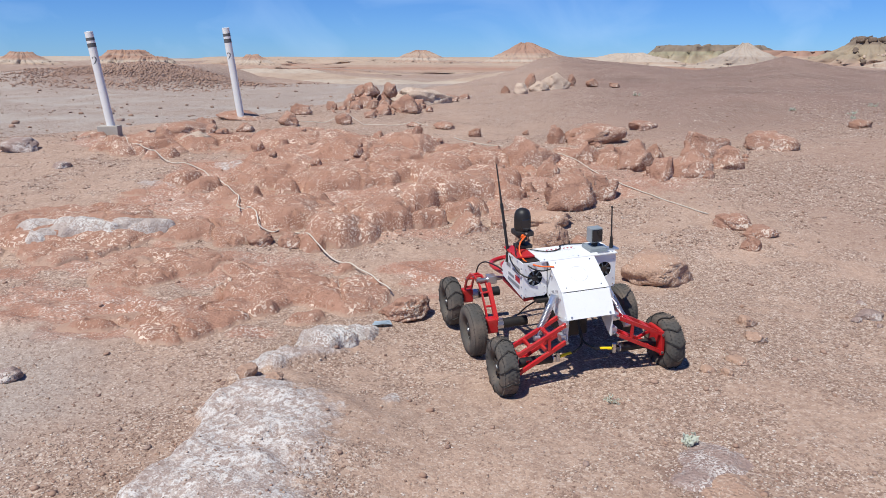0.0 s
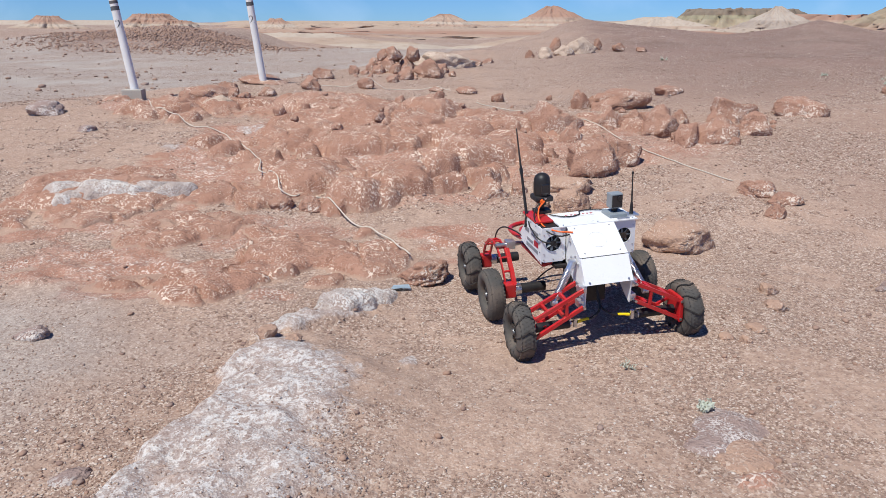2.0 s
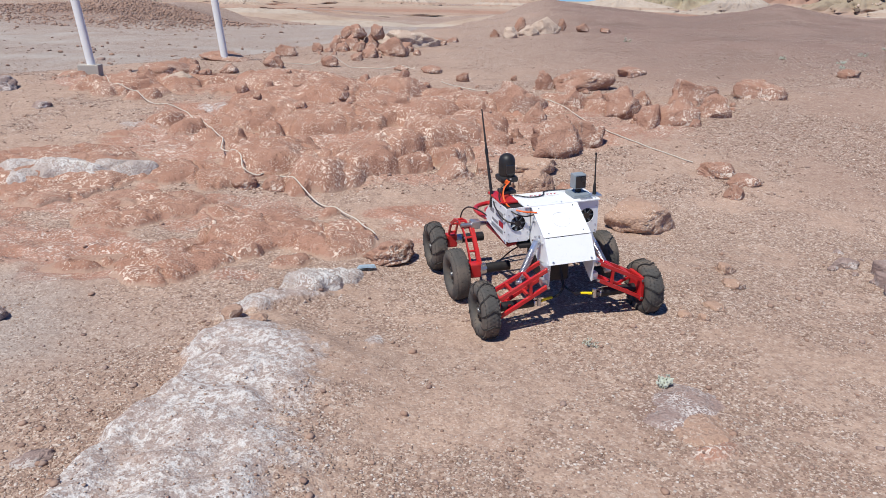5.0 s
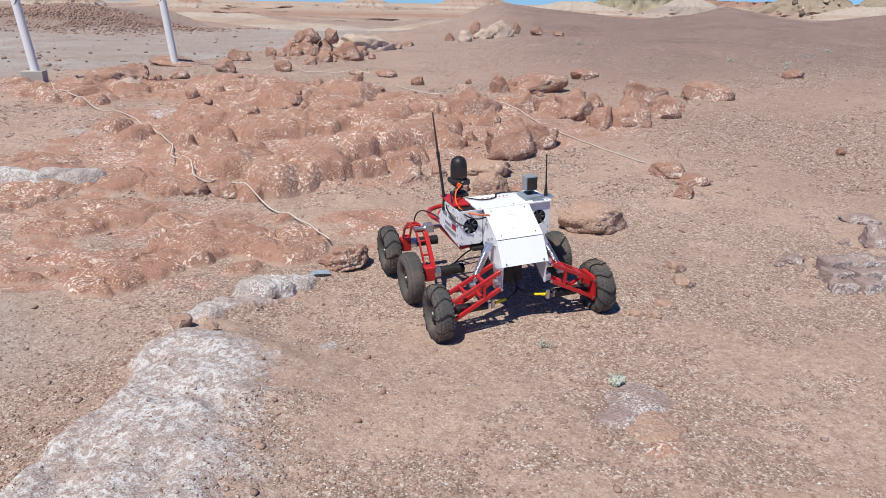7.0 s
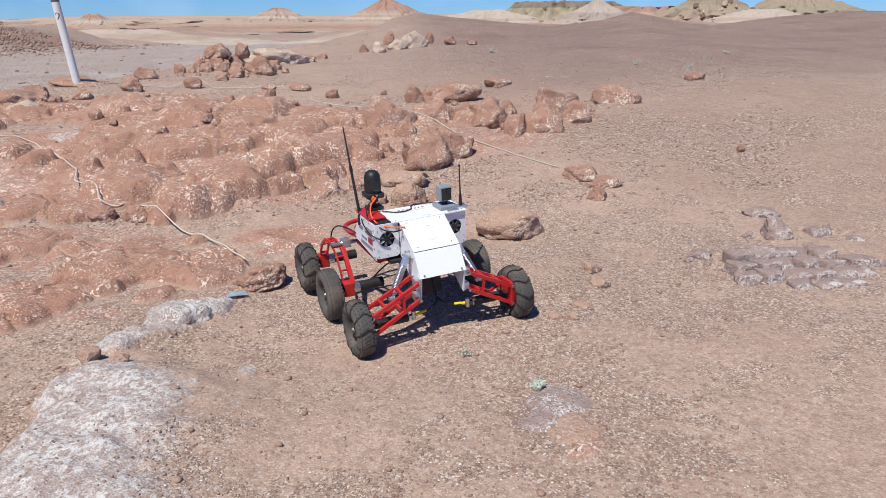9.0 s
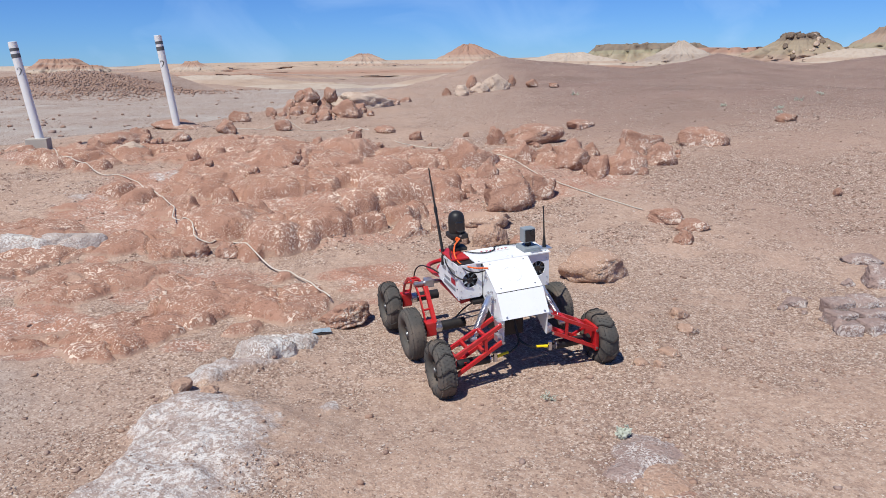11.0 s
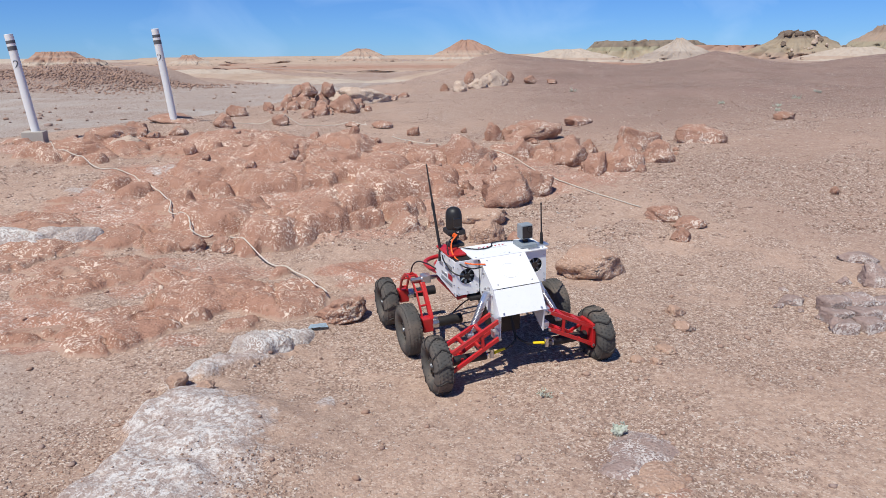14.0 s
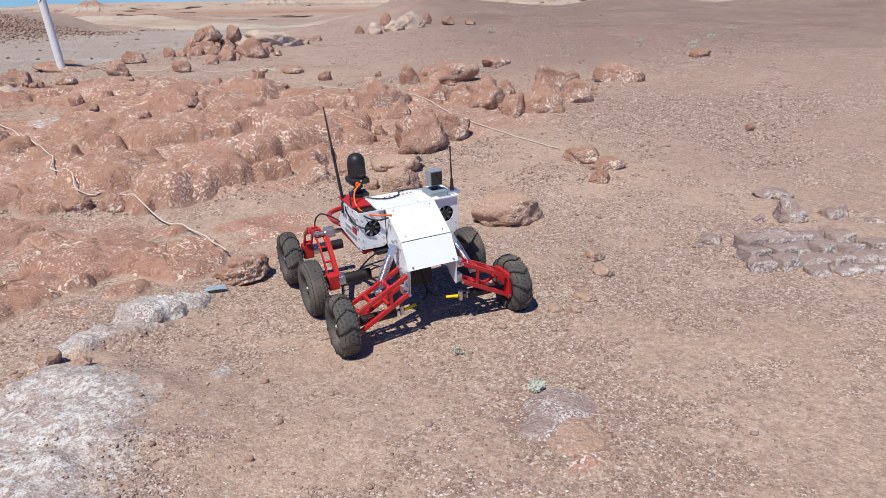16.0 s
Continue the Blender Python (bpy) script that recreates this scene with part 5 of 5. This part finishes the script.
# front suspension: a pair of trussed arms, an upright, a coil strut and a motor on each side
for s in (-1, 1):
    for y in (-0.56, -0.455):
        upper_in, upper_out = Vector((s * 0.145, y, 0.36)), Vector((s * 0.418, y, 0.222))
        lower_in, lower_out = Vector((s * 0.145, y, 0.262)), Vector((s * 0.418, y, 0.118))
        arm = part("arm", bar(bmesh.new(), upper_in, upper_out, 0.017, 0.019), MAT_REDPAINT, ROVER, "red suspension arm")
        part("arm", bar(bmesh.new(), lower_in, lower_out, 0.017, 0.019), MAT_REDPAINT, ROVER, "red suspension arm")
        for spot in (upper_in, upper_out, lower_in, lower_out):
            part("pivot_bolt", rod(bmesh.new(), spot + Vector((0, -0.02, 0)), spot + Vector((0, 0.02, 0)), 0.008, sides=8), MAT_STEEL, arm)
    for f in (0.35, 0.72):
        for a, b in (((0.36, 0.222), (0.36, 0.222)), ((0.262, 0.118), (0.262, 0.118))):
            x, z = 0.145 + f * 0.273, a[0] + f * (a[1] - a[0])
            part("cross_bar", bar(bmesh.new(), (s * x, -0.56, z), (s * x, -0.455, z), 0.016, 0.016), MAT_REDPAINT, ROVER)
    part("brace", bar(bmesh.new(), (s * 0.24, -0.56, 0.31), (s * 0.235, -0.56, 0.215), 0.012, 0.014), MAT_REDPAINT, ROVER)
    part("brace", bar(bmesh.new(), (s * 0.33, -0.455, 0.165), (s * 0.41, -0.455, 0.2), 0.012, 0.014), MAT_REDPAINT, ROVER)
    part("upright", box(bmesh.new(), s * 0.41, -0.575, 0.1, s * 0.432, -0.44, 0.242, 0.004), MAT_REDPAINT, ROVER, "red upright plate")
    part("upright_face", box(bmesh.new(), s * 0.4325, -0.56, 0.105, s * 0.437, -0.45, 0.235, 0.002), MAT_ALU, ROVER)
    part("motor", rod(bmesh.new(), (s * 0.2, -0.5, 0.15), (s * 0.41, -0.5, 0.15), 0.026, sides=20), MAT_BLACK, ROVER, "black wheel motor")
    part("motor_cap", rod(bmesh.new(), (s * 0.192, -0.5, 0.15), (s * 0.2, -0.5, 0.15), 0.023, sides=20), MAT_STEEL, ROVER)
    a, b = Vector((s * 0.155, -0.425, 0.47)), Vector((s * 0.265, -0.452, 0.258))
    way = (b - a).normalized()
    strut = part("strut", rod(bmesh.new(), a, b, 0.012, sides=12), MAT_STEEL, ROVER, "steel coil-over strut")
    part("strut_body", rod(bmesh.new(), a, a + way * 0.08, 0.0185, sides=16), MAT_ALU, strut)
    side_way = way.cross(Vector((0, 0, 1))).normalized()
    up_way = side_way.cross(way)
    coil = []
    for k in range(176):
        ang = k / 176 * 2 * math.pi * 22
        coil.append(a + way * (0.05 + 0.165 * k / 176) + (side_way * math.cos(ang) + up_way * math.sin(ang)) * 0.0175)
    tube("spring", coil, 0.0033, MAT_STEEL, strut)
    for p in (a, b):
        part("eye", rod(bmesh.new(), p - Vector((0.016, 0, 0)), p + Vector((0.016, 0, 0)), 0.015, sides=14), MAT_ALU, strut)

# rear rockers: an arched pair of plates with rungs on each side
ARCH = [(-0.03, 0.12), (0.0, 0.185), (0.05, 0.258), (0.105, 0.325), (0.165, 0.367), (0.245, 0.38), (0.325, 0.366), (0.405, 0.31), (0.45, 0.24), (0.475, 0.17)]
for s in (-1, 1):
    rocker = None
    for x in (0.342, 0.386):
        bm = bmesh.new()
        outline = []
        inner = []
        for k, (y, z) in enumerate(ARCH):
            (ya, za), (yb, zb) = ARCH[max(k - 1, 0)], ARCH[min(k + 1, len(ARCH) - 1)]
            d = Vector((yb - ya, zb - za)).normalized()
            outline.append((y - d.y * 0.01, z + d.x * 0.01))
            inner.append((y + d.y * 0.01, z - d.x * 0.01))
        prism(bm, outline + inner[::-1], s * x - 0.004, s * x + 0.004)
        made = part("rocker_plate", bm, MAT_REDPAINT, ROVER, "arched red rocker plate")
        rocker = rocker or made
        for y, z in ARCH[1:-1:2]:
            part("bolt", rod(bmesh.new(), (s * x + s * 0.004, y, z), (s * x + s * 0.01, y, z), 0.006, sides=6), MAT_STEEL, made)
    for y, z in ARCH[1:]:
        part("rung", rod(bmesh.new(), (s * 0.342, y, z), (s * 0.386, y, z), 0.007, sides=8), MAT_REDPAINT, rocker)
    part("shaft", rod(bmesh.new(), (s * 0.25, 0.16, 0.385), (s * 0.4, 0.16, 0.385), 0.013, sides=14), MAT_STEEL, ROVER, "steel rocker shaft")
    part("bearing", box(bmesh.new(), s * 0.282, 0.13, 0.362, s * 0.335, 0.19, 0.41, 0.005), MAT_ALU, ROVER)
    # diagonal tie from the arch down to the middle axle
    part("tie_bar", bar(bmesh.new(), (s * 0.33, 0.14, 0.37), (s * 0.33, -0.005, 0.19), 0.016, 0.022), MAT_REDPAINT, ROVER)
    for y, z, mat in ((-0.01, 0.165, MAT_BLACK), (0.475, 0.175, MAT_BLACK)):
        part("motor", rod(bmesh.new(), (s * 0.15, y, z), (s * 0.3, y, z), 0.03, sides=22), mat, ROVER, "wheel motor")
        part("gearbox", rod(bmesh.new(), (s * 0.3, y, z), (s * 0.345, y, z), 0.032, sides=22), MAT_STEEL, ROVER, "bright steel gearbox")
        part("hub_block", box(bmesh.new(), s * 0.335, y - 0.032, z - 0.042, s * 0.398, y + 0.032, z + 0.042, 0.006), MAT_REDPAINT, ROVER)
        part("collar", rod(bmesh.new(), (s * 0.398, y, z - 0.015), (s * 0.432, y, z - 0.02), 0.024, sides=18), MAT_STEEL, ROVER)

# rear rail, belly frame and cross members
rail = tube("rear_rail", [(-0.262, 0.04, 0.455), (-0.275, 0.2, 0.445), (-0.25, 0.31, 0.44), (-0.15, 0.365, 0.44), (0, 0.38, 0.44), (0.15, 0.365, 0.44), (0.25, 0.31, 0.44), (0.275, 0.2, 0.445), (0.262, 0.04, 0.455)], 0.014, MAT_REDPAINT, ROVER, "bent red tube rail behind the body")
tube("inner_rail", [(-0.215, 0.05, 0.452), (-0.225, 0.18, 0.445), (-0.19, 0.27, 0.44), (-0.1, 0.3, 0.44), (0.1, 0.3, 0.44), (0.19, 0.27, 0.44), (0.225, 0.18, 0.445), (0.215, 0.05, 0.452)], 0.009, MAT_REDPAINT, rail)
for a, b in (((-0.27, 0.15, 0.446), (-0.222, 0.13, 0.448)), ((0.27, 0.15, 0.446), (0.222, 0.13, 0.448)), ((-0.16, 0.36, 0.44), (-0.12, 0.298, 0.44)), ((0.16, 0.36, 0.44), (0.12, 0.298, 0.44)), ((0, 0.38, 0.44), (0, 0.3, 0.44))):
    part("rail_rung", rod(bmesh.new(), a, b, 0.008), MAT_REDPAINT, rail)
belly = part("belly_frame", box(bmesh.new(), -0.2, -0.3, 0.385, 0.2, 0.03, 0.405, 0.004), MAT_BLACK, ROVER, "dark belly tray")
for s in (-1, 1):
    part("skid", bar(bmesh.new(), (s * 0.245, -0.25, 0.395), (s * 0.245, 0.1, 0.4), 0.022, 0.018), MAT_REDPAINT, ROVER)
    for y in (-0.24, -0.05, 0.08):
        part("skid_post", bar(bmesh.new(), (s * 0.245, y, 0.395), (s * 0.19, y, 0.4), 0.016, 0.016), MAT_REDPAINT, ROVER)
part("keel", box(bmesh.new(), -0.075, -0.36, 0.19, 0.075, -0.1, 0.385, 0.01), MAT_BLACK, ROVER, "black electronics box under the nose")
part("cross_shaft", rod(bmesh.new(), (-0.25, 0.16, 0.385), (0.25, 0.16, 0.385), 0.011), MAT_STEEL, ROVER)

# cables
tube("cable", [(-0.19, -0.1, 0.715), (-0.235, -0.13, 0.68), (-0.245, -0.2, 0.62), (-0.2, -0.3, 0.605), (-0.12, -0.34, 0.602)], 0.0045, MAT_ORANGE, ROVER, "orange cable")
tube("cable", [(-0.2, -0.08, 0.71), (-0.25, -0.1, 0.66), (-0.24, -0.29, 0.6), (-0.18, -0.305, 0.575), (-0.13, -0.335, 0.59)], 0.0038, MAT_BLACK, ROVER, "black cable")
tube("cable", [(-0.27, -0.06, 0.6), (-0.295, -0.17, 0.59), (-0.27, -0.29, 0.55), (-0.215, -0.3, 0.535)], 0.004, MAT_BLACK, ROVER, "black cable")
tube("cable", [(-0.16, -0.1, 0.632), (-0.08, -0.16, 0.63), (0.0, -0.14, 0.63), (0.03, -0.085, 0.63), (0.12, -0.09, 0.631), (0.17, -0.14, 0.64)], 0.0035, MAT_BLACK, ROVER, "black cable")
tube("cable", [(0.24, -0.21, 0.63), (0.285, -0.2, 0.61), (0.292, -0.19, 0.57), (0.285, -0.17, 0.52), (0.285, -0.06, 0.5)], 0.0035, MAT_BLACK, ROVER, "black cable")
tube("cable", [(0.265, 0.03, 0.47), (0.3, 0.09, 0.5), (0.29, 0.14, 0.47), (0.31, 0.2, 0.46), (0.33, 0.4, 0.36)], 0.0045, MAT_BLACK, ROVER, "black cable")
tube("cable", [(-0.265, 0.03, 0.47), (-0.3, 0.1, 0.49), (-0.33, 0.3, 0.44), (-0.33, 0.42, 0.3)], 0.0045, MAT_BLACK, ROVER, "black cable")
for s in (-1, 1):
    tube("cable", [(0, -0.4, 0.3), (0, -0.45, 0.21), (s * 0.02, -0.48, 0.185), (s * 0.1, -0.5, 0.155), (s * 0.2, -0.5, 0.16)], 0.006, MAT_BLACK, ROVER, "black motor cable")
    part("tape", rod(bmesh.new(), (s * 0.085, -0.496, 0.16), (s * 0.15, -0.502, 0.153), 0.0085), MAT_YELLOW, ROVER, "yellow tape wrapped round the cable")
    tube("cable", [(s * 0.1, -0.2, 0.38), (s * 0.16, -0.1, 0.3), (s * 0.2, 0.0, 0.2)], 0.0045, MAT_BLACK, ROVER, "black motor cable")
    part("clip", rod(bmesh.new(), (s * 0.165, -0.505, 0.13), (s * 0.165, -0.505, 0.18), 0.012), MAT_STEEL, ROVER)


# ---- posts, rope and litter ----
def text_mesh(text, size):
    curve = bpy.data.curves.new("numeral", "FONT")
    curve.body, curve.size, curve.extrude = text, size, 0.001
    curve.align_x = "CENTER"
    holder = bpy.data.objects.new("numeral", curve)
    data = bpy.data.meshes.new_from_object(holder)
    bpy.data.objects.remove(holder)
    data.materials.clear()
    data.materials.append(MAT_BAND)
    return data


def post(x, y, z, tx, ty, tz, face):
    """A plastic pipe post that leans, with two dark bands and a numeral."""
    a, b = Vector((x, y, z)), Vector((tx, ty, tz))
    length = (b - a).length
    turn = (b - a).to_track_quat("Z", "Y").to_matrix().to_4x4()
    bm = bmesh.new()
    bmesh.ops.create_cone(bm, cap_ends=False, segments=28, radius1=0.057, radius2=0.057, depth=length, matrix=Matrix.Translation((0, 0, length / 2)))
    ob = part("marker_post", smooth(bm), MAT_PVC)
    for f in ob.data.polygons:
        f.use_smooth = abs(f.normal.z) < 0.5
    ob.matrix_world = Matrix.Translation(a) @ turn
    tagged(ob, "white plastic pipe post with dark bands, leaning slightly", "post", "marker posts")
    for lo, hi in ((0.855, 0.893), (0.918, 0.945)):
        bm = bmesh.new()
        rod(bm, (0, 0, length * lo), (0, 0, length * hi), 0.0585, sides=28)
        part("band", bm, MAT_BAND, ob)
    cap = rod(bmesh.new(), (0, 0, length - 0.002), (0, 0, length + 0.004), 0.058, 0.054, 28)
    part("cap", cap, MAT_PVC, ob)
    mark = hang("numeral", text_mesh("2", 0.16), ob, "dark painted numeral")
    spin = (turn.to_3x3().inverted() @ Vector(face))
    ang = math.atan2(spin.y, spin.x)
    mark.matrix_basis = Matrix.Rotation(ang, 4, "Z") @ Matrix.Translation((0.0585, 0, length * 0.69)) @ Matrix.Rotation(math.pi / 2, 4, "Z") @ Matrix.Rotation(math.pi / 2, 4, "X")
    for v in mark.data.vertices:
        v.co.z = v.co.z * 0.5 - 0.0585 * (1 - math.cos(v.co.x / 0.0585))
        v.co.x = 0.0585 * math.sin(v.co.x / 0.0585)
    return ob


post(-4.87, 10.9, 0.55, -5.058, 10.9, 2.0, (0.35, -1, 0))
post(-3.36, 12.35, 0.55, -3.515, 12.3, 2.11, (0.0, -1, 0))
bm = box(bmesh.new(), -0.14, -0.12, 0, 0.14, 0.12, 0.19, 0.008)
block = part("concrete_block", bm, MAT_BLOCK)
block.matrix_world = pose(-4.9, 10.88, 0.5, 0, 0, 8)
tagged(block, "grey concrete block holding the foot of a post", "block")


bpy.context.view_layer.update()
graph = bpy.context.evaluated_depsgraph_get()


def rope(points):
    spots = []
    for (x0, y0), (x1, y1) in zip(points, points[1:]):
        n = max(2, int(math.hypot(x1 - x0, y1 - y0) / 0.1))
        for k in range(n):
            f = k / n
            x, y = x0 + (x1 - x0) * f, y0 + (y1 - y0) * f
            x += 0.018 * math.sin(5.1 * x + 7.3 * y)
            hit, spot, _, _, _, _ = scene.ray_cast(graph, Vector((x, y, 4.0)), Vector((0, 0, -1)))
            spots.append((x, y, (spot.z if hit else floor_at(x, y)) + 0.007))
    zs = [p[2] for p in spots]
    tops = [max(zs[max(k - 1, 0):k + 2]) for k in range(len(zs))]
    spots = [(x, y, max(sum(tops[max(k - 1, 0):k + 2]) / len(tops[max(k - 1, 0):k + 2]) - 0.01, z)) for k, (x, y, z) in enumerate(spots)]
    return tagged(tube("rope", spots, 0.0055, MAT_ROPE), "thin white rope lying over the rocks", "rope", "ropes on the ground")


rope([(-4.78, 10.7), (-4.02, 9.59), (-3.4, 8.96), (-2.99, 8.73), (-2.81, 8.55), (-2.58, 8.09), (-2.02, 7.22), (-1.98, 6.93), (-1.75, 6.65), (-1.66, 6.42), (-1.53, 6.38), (-1.46, 6.49)])
rope([(-1.34, 6.44), (-1.16, 6.09), (-0.98, 5.87), (-0.73, 5.61), (-0.57, 5.41), (-0.41, 5.11), (-0.34, 4.98)])
rope([(0.12, 11.19), (0.39, 10.31), (0.85, 9.97)])
rope([(1.32, 9.31), (1.77, 8.11), (2.18, 7.27), (2.54, 6.78)])
rope([(-2.75, 12.6), (-1.98, 12.7), (-0.78, 12.5), (-0.2, 12.3)])

# a scrap of blue paper, folded
bm = bmesh.new()
vs = [bm.verts.new(p) for p in ((-0.06, -0.03, 0.004), (0.01, -0.045, 0.02), (0.075, -0.01, 0.006), (0.055, 0.04, 0.018), (-0.045, 0.045, 0.008))]
bm.faces.new((vs[0], vs[1], vs[3], vs[4]))
bm.faces.new((vs[1], vs[2], vs[3]))
bmesh.ops.solidify(bm, geom=bm.faces[:], thickness=0.002)
scrap = part("paper_scrap", bm, MAT_PAPER)
scrap.location = (-0.41, 4.545, floor_at(-0.41, 4.545) + 0.008)
tagged(scrap, "small crumpled scrap of pale blue paper on sand", "litter")


def shrub(x, y, r, n, seed, label, leaf):
    """A low tuft of stems with many small leaves."""
    rng = np.random.RandomState(seed)
    bm, stems = bmesh.new(), bmesh.new()
    for _ in range(n):
        a, e = rng.uniform(0, 2 * np.pi), rng.uniform(0.1, 0.9)
        way = Vector((math.cos(a) * math.cos(e), math.sin(a) * math.cos(e), math.sin(e)))
        tip = way * r * rng.uniform(0.6, 1.1)
        rod(stems, (0, 0, -0.005), tip, 0.0018, 0.001, 5)
        for _ in range(7):
            p = tip * rng.uniform(0.5, 1.05) + Vector(rng.normal(size=3) * r * 0.1)
            p.z = max(p.z, 0.003)
            q = Euler(rng.uniform(0, 6.28, 3)).to_matrix().to_4x4()
            bmesh.ops.create_icosphere(bm, subdivisions=1, radius=1, matrix=Matrix.Translation(p) @ q @ Matrix.Diagonal((leaf, leaf * 0.55, leaf * 0.2, 1)))
    plant = part("shrub", stems, MAT_DEADSTEM)
    plant.location = (x, y, floor_at(x, y))
    part("leaves", bm, MAT_SHRUB, plant, "small grey-green leaves")
    return tagged(plant, label, "plant", "small desert plants")


shrub(1.1, 3.02, 0.048, 22, 3, "small grey-green desert tuft on gravel", 0.011)
shrub(0.84, 3.45, 0.05, 10, 4, "tiny sparse dry desert tuft", 0.006)
for k, (x, y, r) in enumerate(((5.9, 12.8, 0.07), (6.6, 12.2, 0.09), (6.3, 11.6, 0.06), (4.1, 16.2, 0.1), (7.6, 13.4, 0.1), (8.6, 14.4, 0.1))):
    shrub(x, y, r, 12, 20 + k, "low sparse green desert shrub on the slope", 0.011)


# ---- gravel and stones ----
def pebbles(name, count, seed, xs, ys, sizes, material, flat=(0.4, 0.75), keep=None):
    """Many small angular stones, pressed into the ground, as one mesh."""
    rng = np.random.RandomState(seed)
    ball, faces = rockball(1)
    faces = np.array(faces)
    y = ys[0] * (ys[1] / ys[0]) ** rng.uniform(0, 1, count)
    x = rng.uniform(xs[0], xs[1], count) * (0.55 + 0.62 * y)
    if keep is not None:
        ok = rng.uniform(0, 1, count) < keep(x, y)
        x, y = x[ok], y[ok]
    n = len(x)
    size = sizes[0] * (sizes[1] / sizes[0]) ** (rng.uniform(0, 1, n) ** 2.2)
    shape = ball[None] * rng.uniform(0.72, 1.22, (n, len(ball), 1))
    shape = shape * np.stack([rng.uniform(0.7, 1.3, n), rng.uniform(0.7, 1.3, n), rng.uniform(*flat, n)], -1)[:, None, :] * size[:, None, None] / 2
    a = rng.uniform(0, 2 * np.pi, n)
    c, s = np.cos(a)[:, None], np.sin(a)[:, None]
    px, py = shape[..., 0] * c - shape[..., 1] * s, shape[..., 0] * s + shape[..., 1] * c
    pz = shape[..., 2] + size[:, None] * 0.12
    z = height(x, y)
    verts = np.stack([px + x[:, None], py + y[:, None], pz + z[:, None]], -1).reshape(-1, 3)
    tris = (faces[None] + (np.arange(n) * len(ball))[:, None, None]).reshape(-1, 3)
    data = bpy.data.meshes.new(name)
    data.vertices.add(len(verts))
    data.vertices.foreach_set("co", verts.ravel())
    data.loops.add(tris.size)
    data.loops.foreach_set("vertex_index", tris.ravel())
    data.polygons.add(len(tris))
    data.polygons.foreach_set("loop_start", np.arange(0, tris.size, 3))
    data.update()
    data.materials.append(material)
    return new(name, data)


tagged(pebbles("gravel", 190000, 81, (-1, 1), (1.6, 12.0), (0.0048, 0.017), MAT_GRAVEL, (0.2, 0.5), keep=gravel_density), "fine mixed brown and pale desert gravel", "gravel", kind="stuff")
tagged(pebbles("far_gravel", 150000, 82, (-1, 1.1), (6.0, 40.0), (0.007, 0.028), MAT_SLOPE, keep=gravel_density), "coarse gravel strewn over the slope", "gravel", kind="stuff")
tagged(pebbles("stones", 1800, 83, (-1, 1), (2.0, 14.0), (0.014, 0.045), MAT_STONES, keep=gravel_density), "small dark stones strewn over the sand", "stones", kind="stuff")


def mound_density(x, y):
    return np.exp(-((x + 17) / 4.5) ** 2 - ((y - 42.5) / 4.0) ** 2)


tagged(pebbles("rubble", 60000, 84, (-1, 0), (36.0, 48.0), (0.05, 0.19), MAT_STONES, (0.6, 0.95), keep=mound_density), "dark brown rubble covering a mound", "rubble", kind="stuff")
tagged(pebbles("flat_stones", 260, 85, (-1, -0.2), (14.0, 36.0), (0.04, 0.2), MAT_STONES), "scattered stones on the grey flat", "stones", kind="stuff")
tagged(pebbles("far_bushes", 1500, 86, (-0.58, -0.3), (60.0, 72.0), (0.5, 1.5), MAT_FARBUSH, (0.6, 0.9), keep=lambda x, y: 0.03 + 0 * x), "dark low bushes on the far rise", "bushes", kind="stuff")
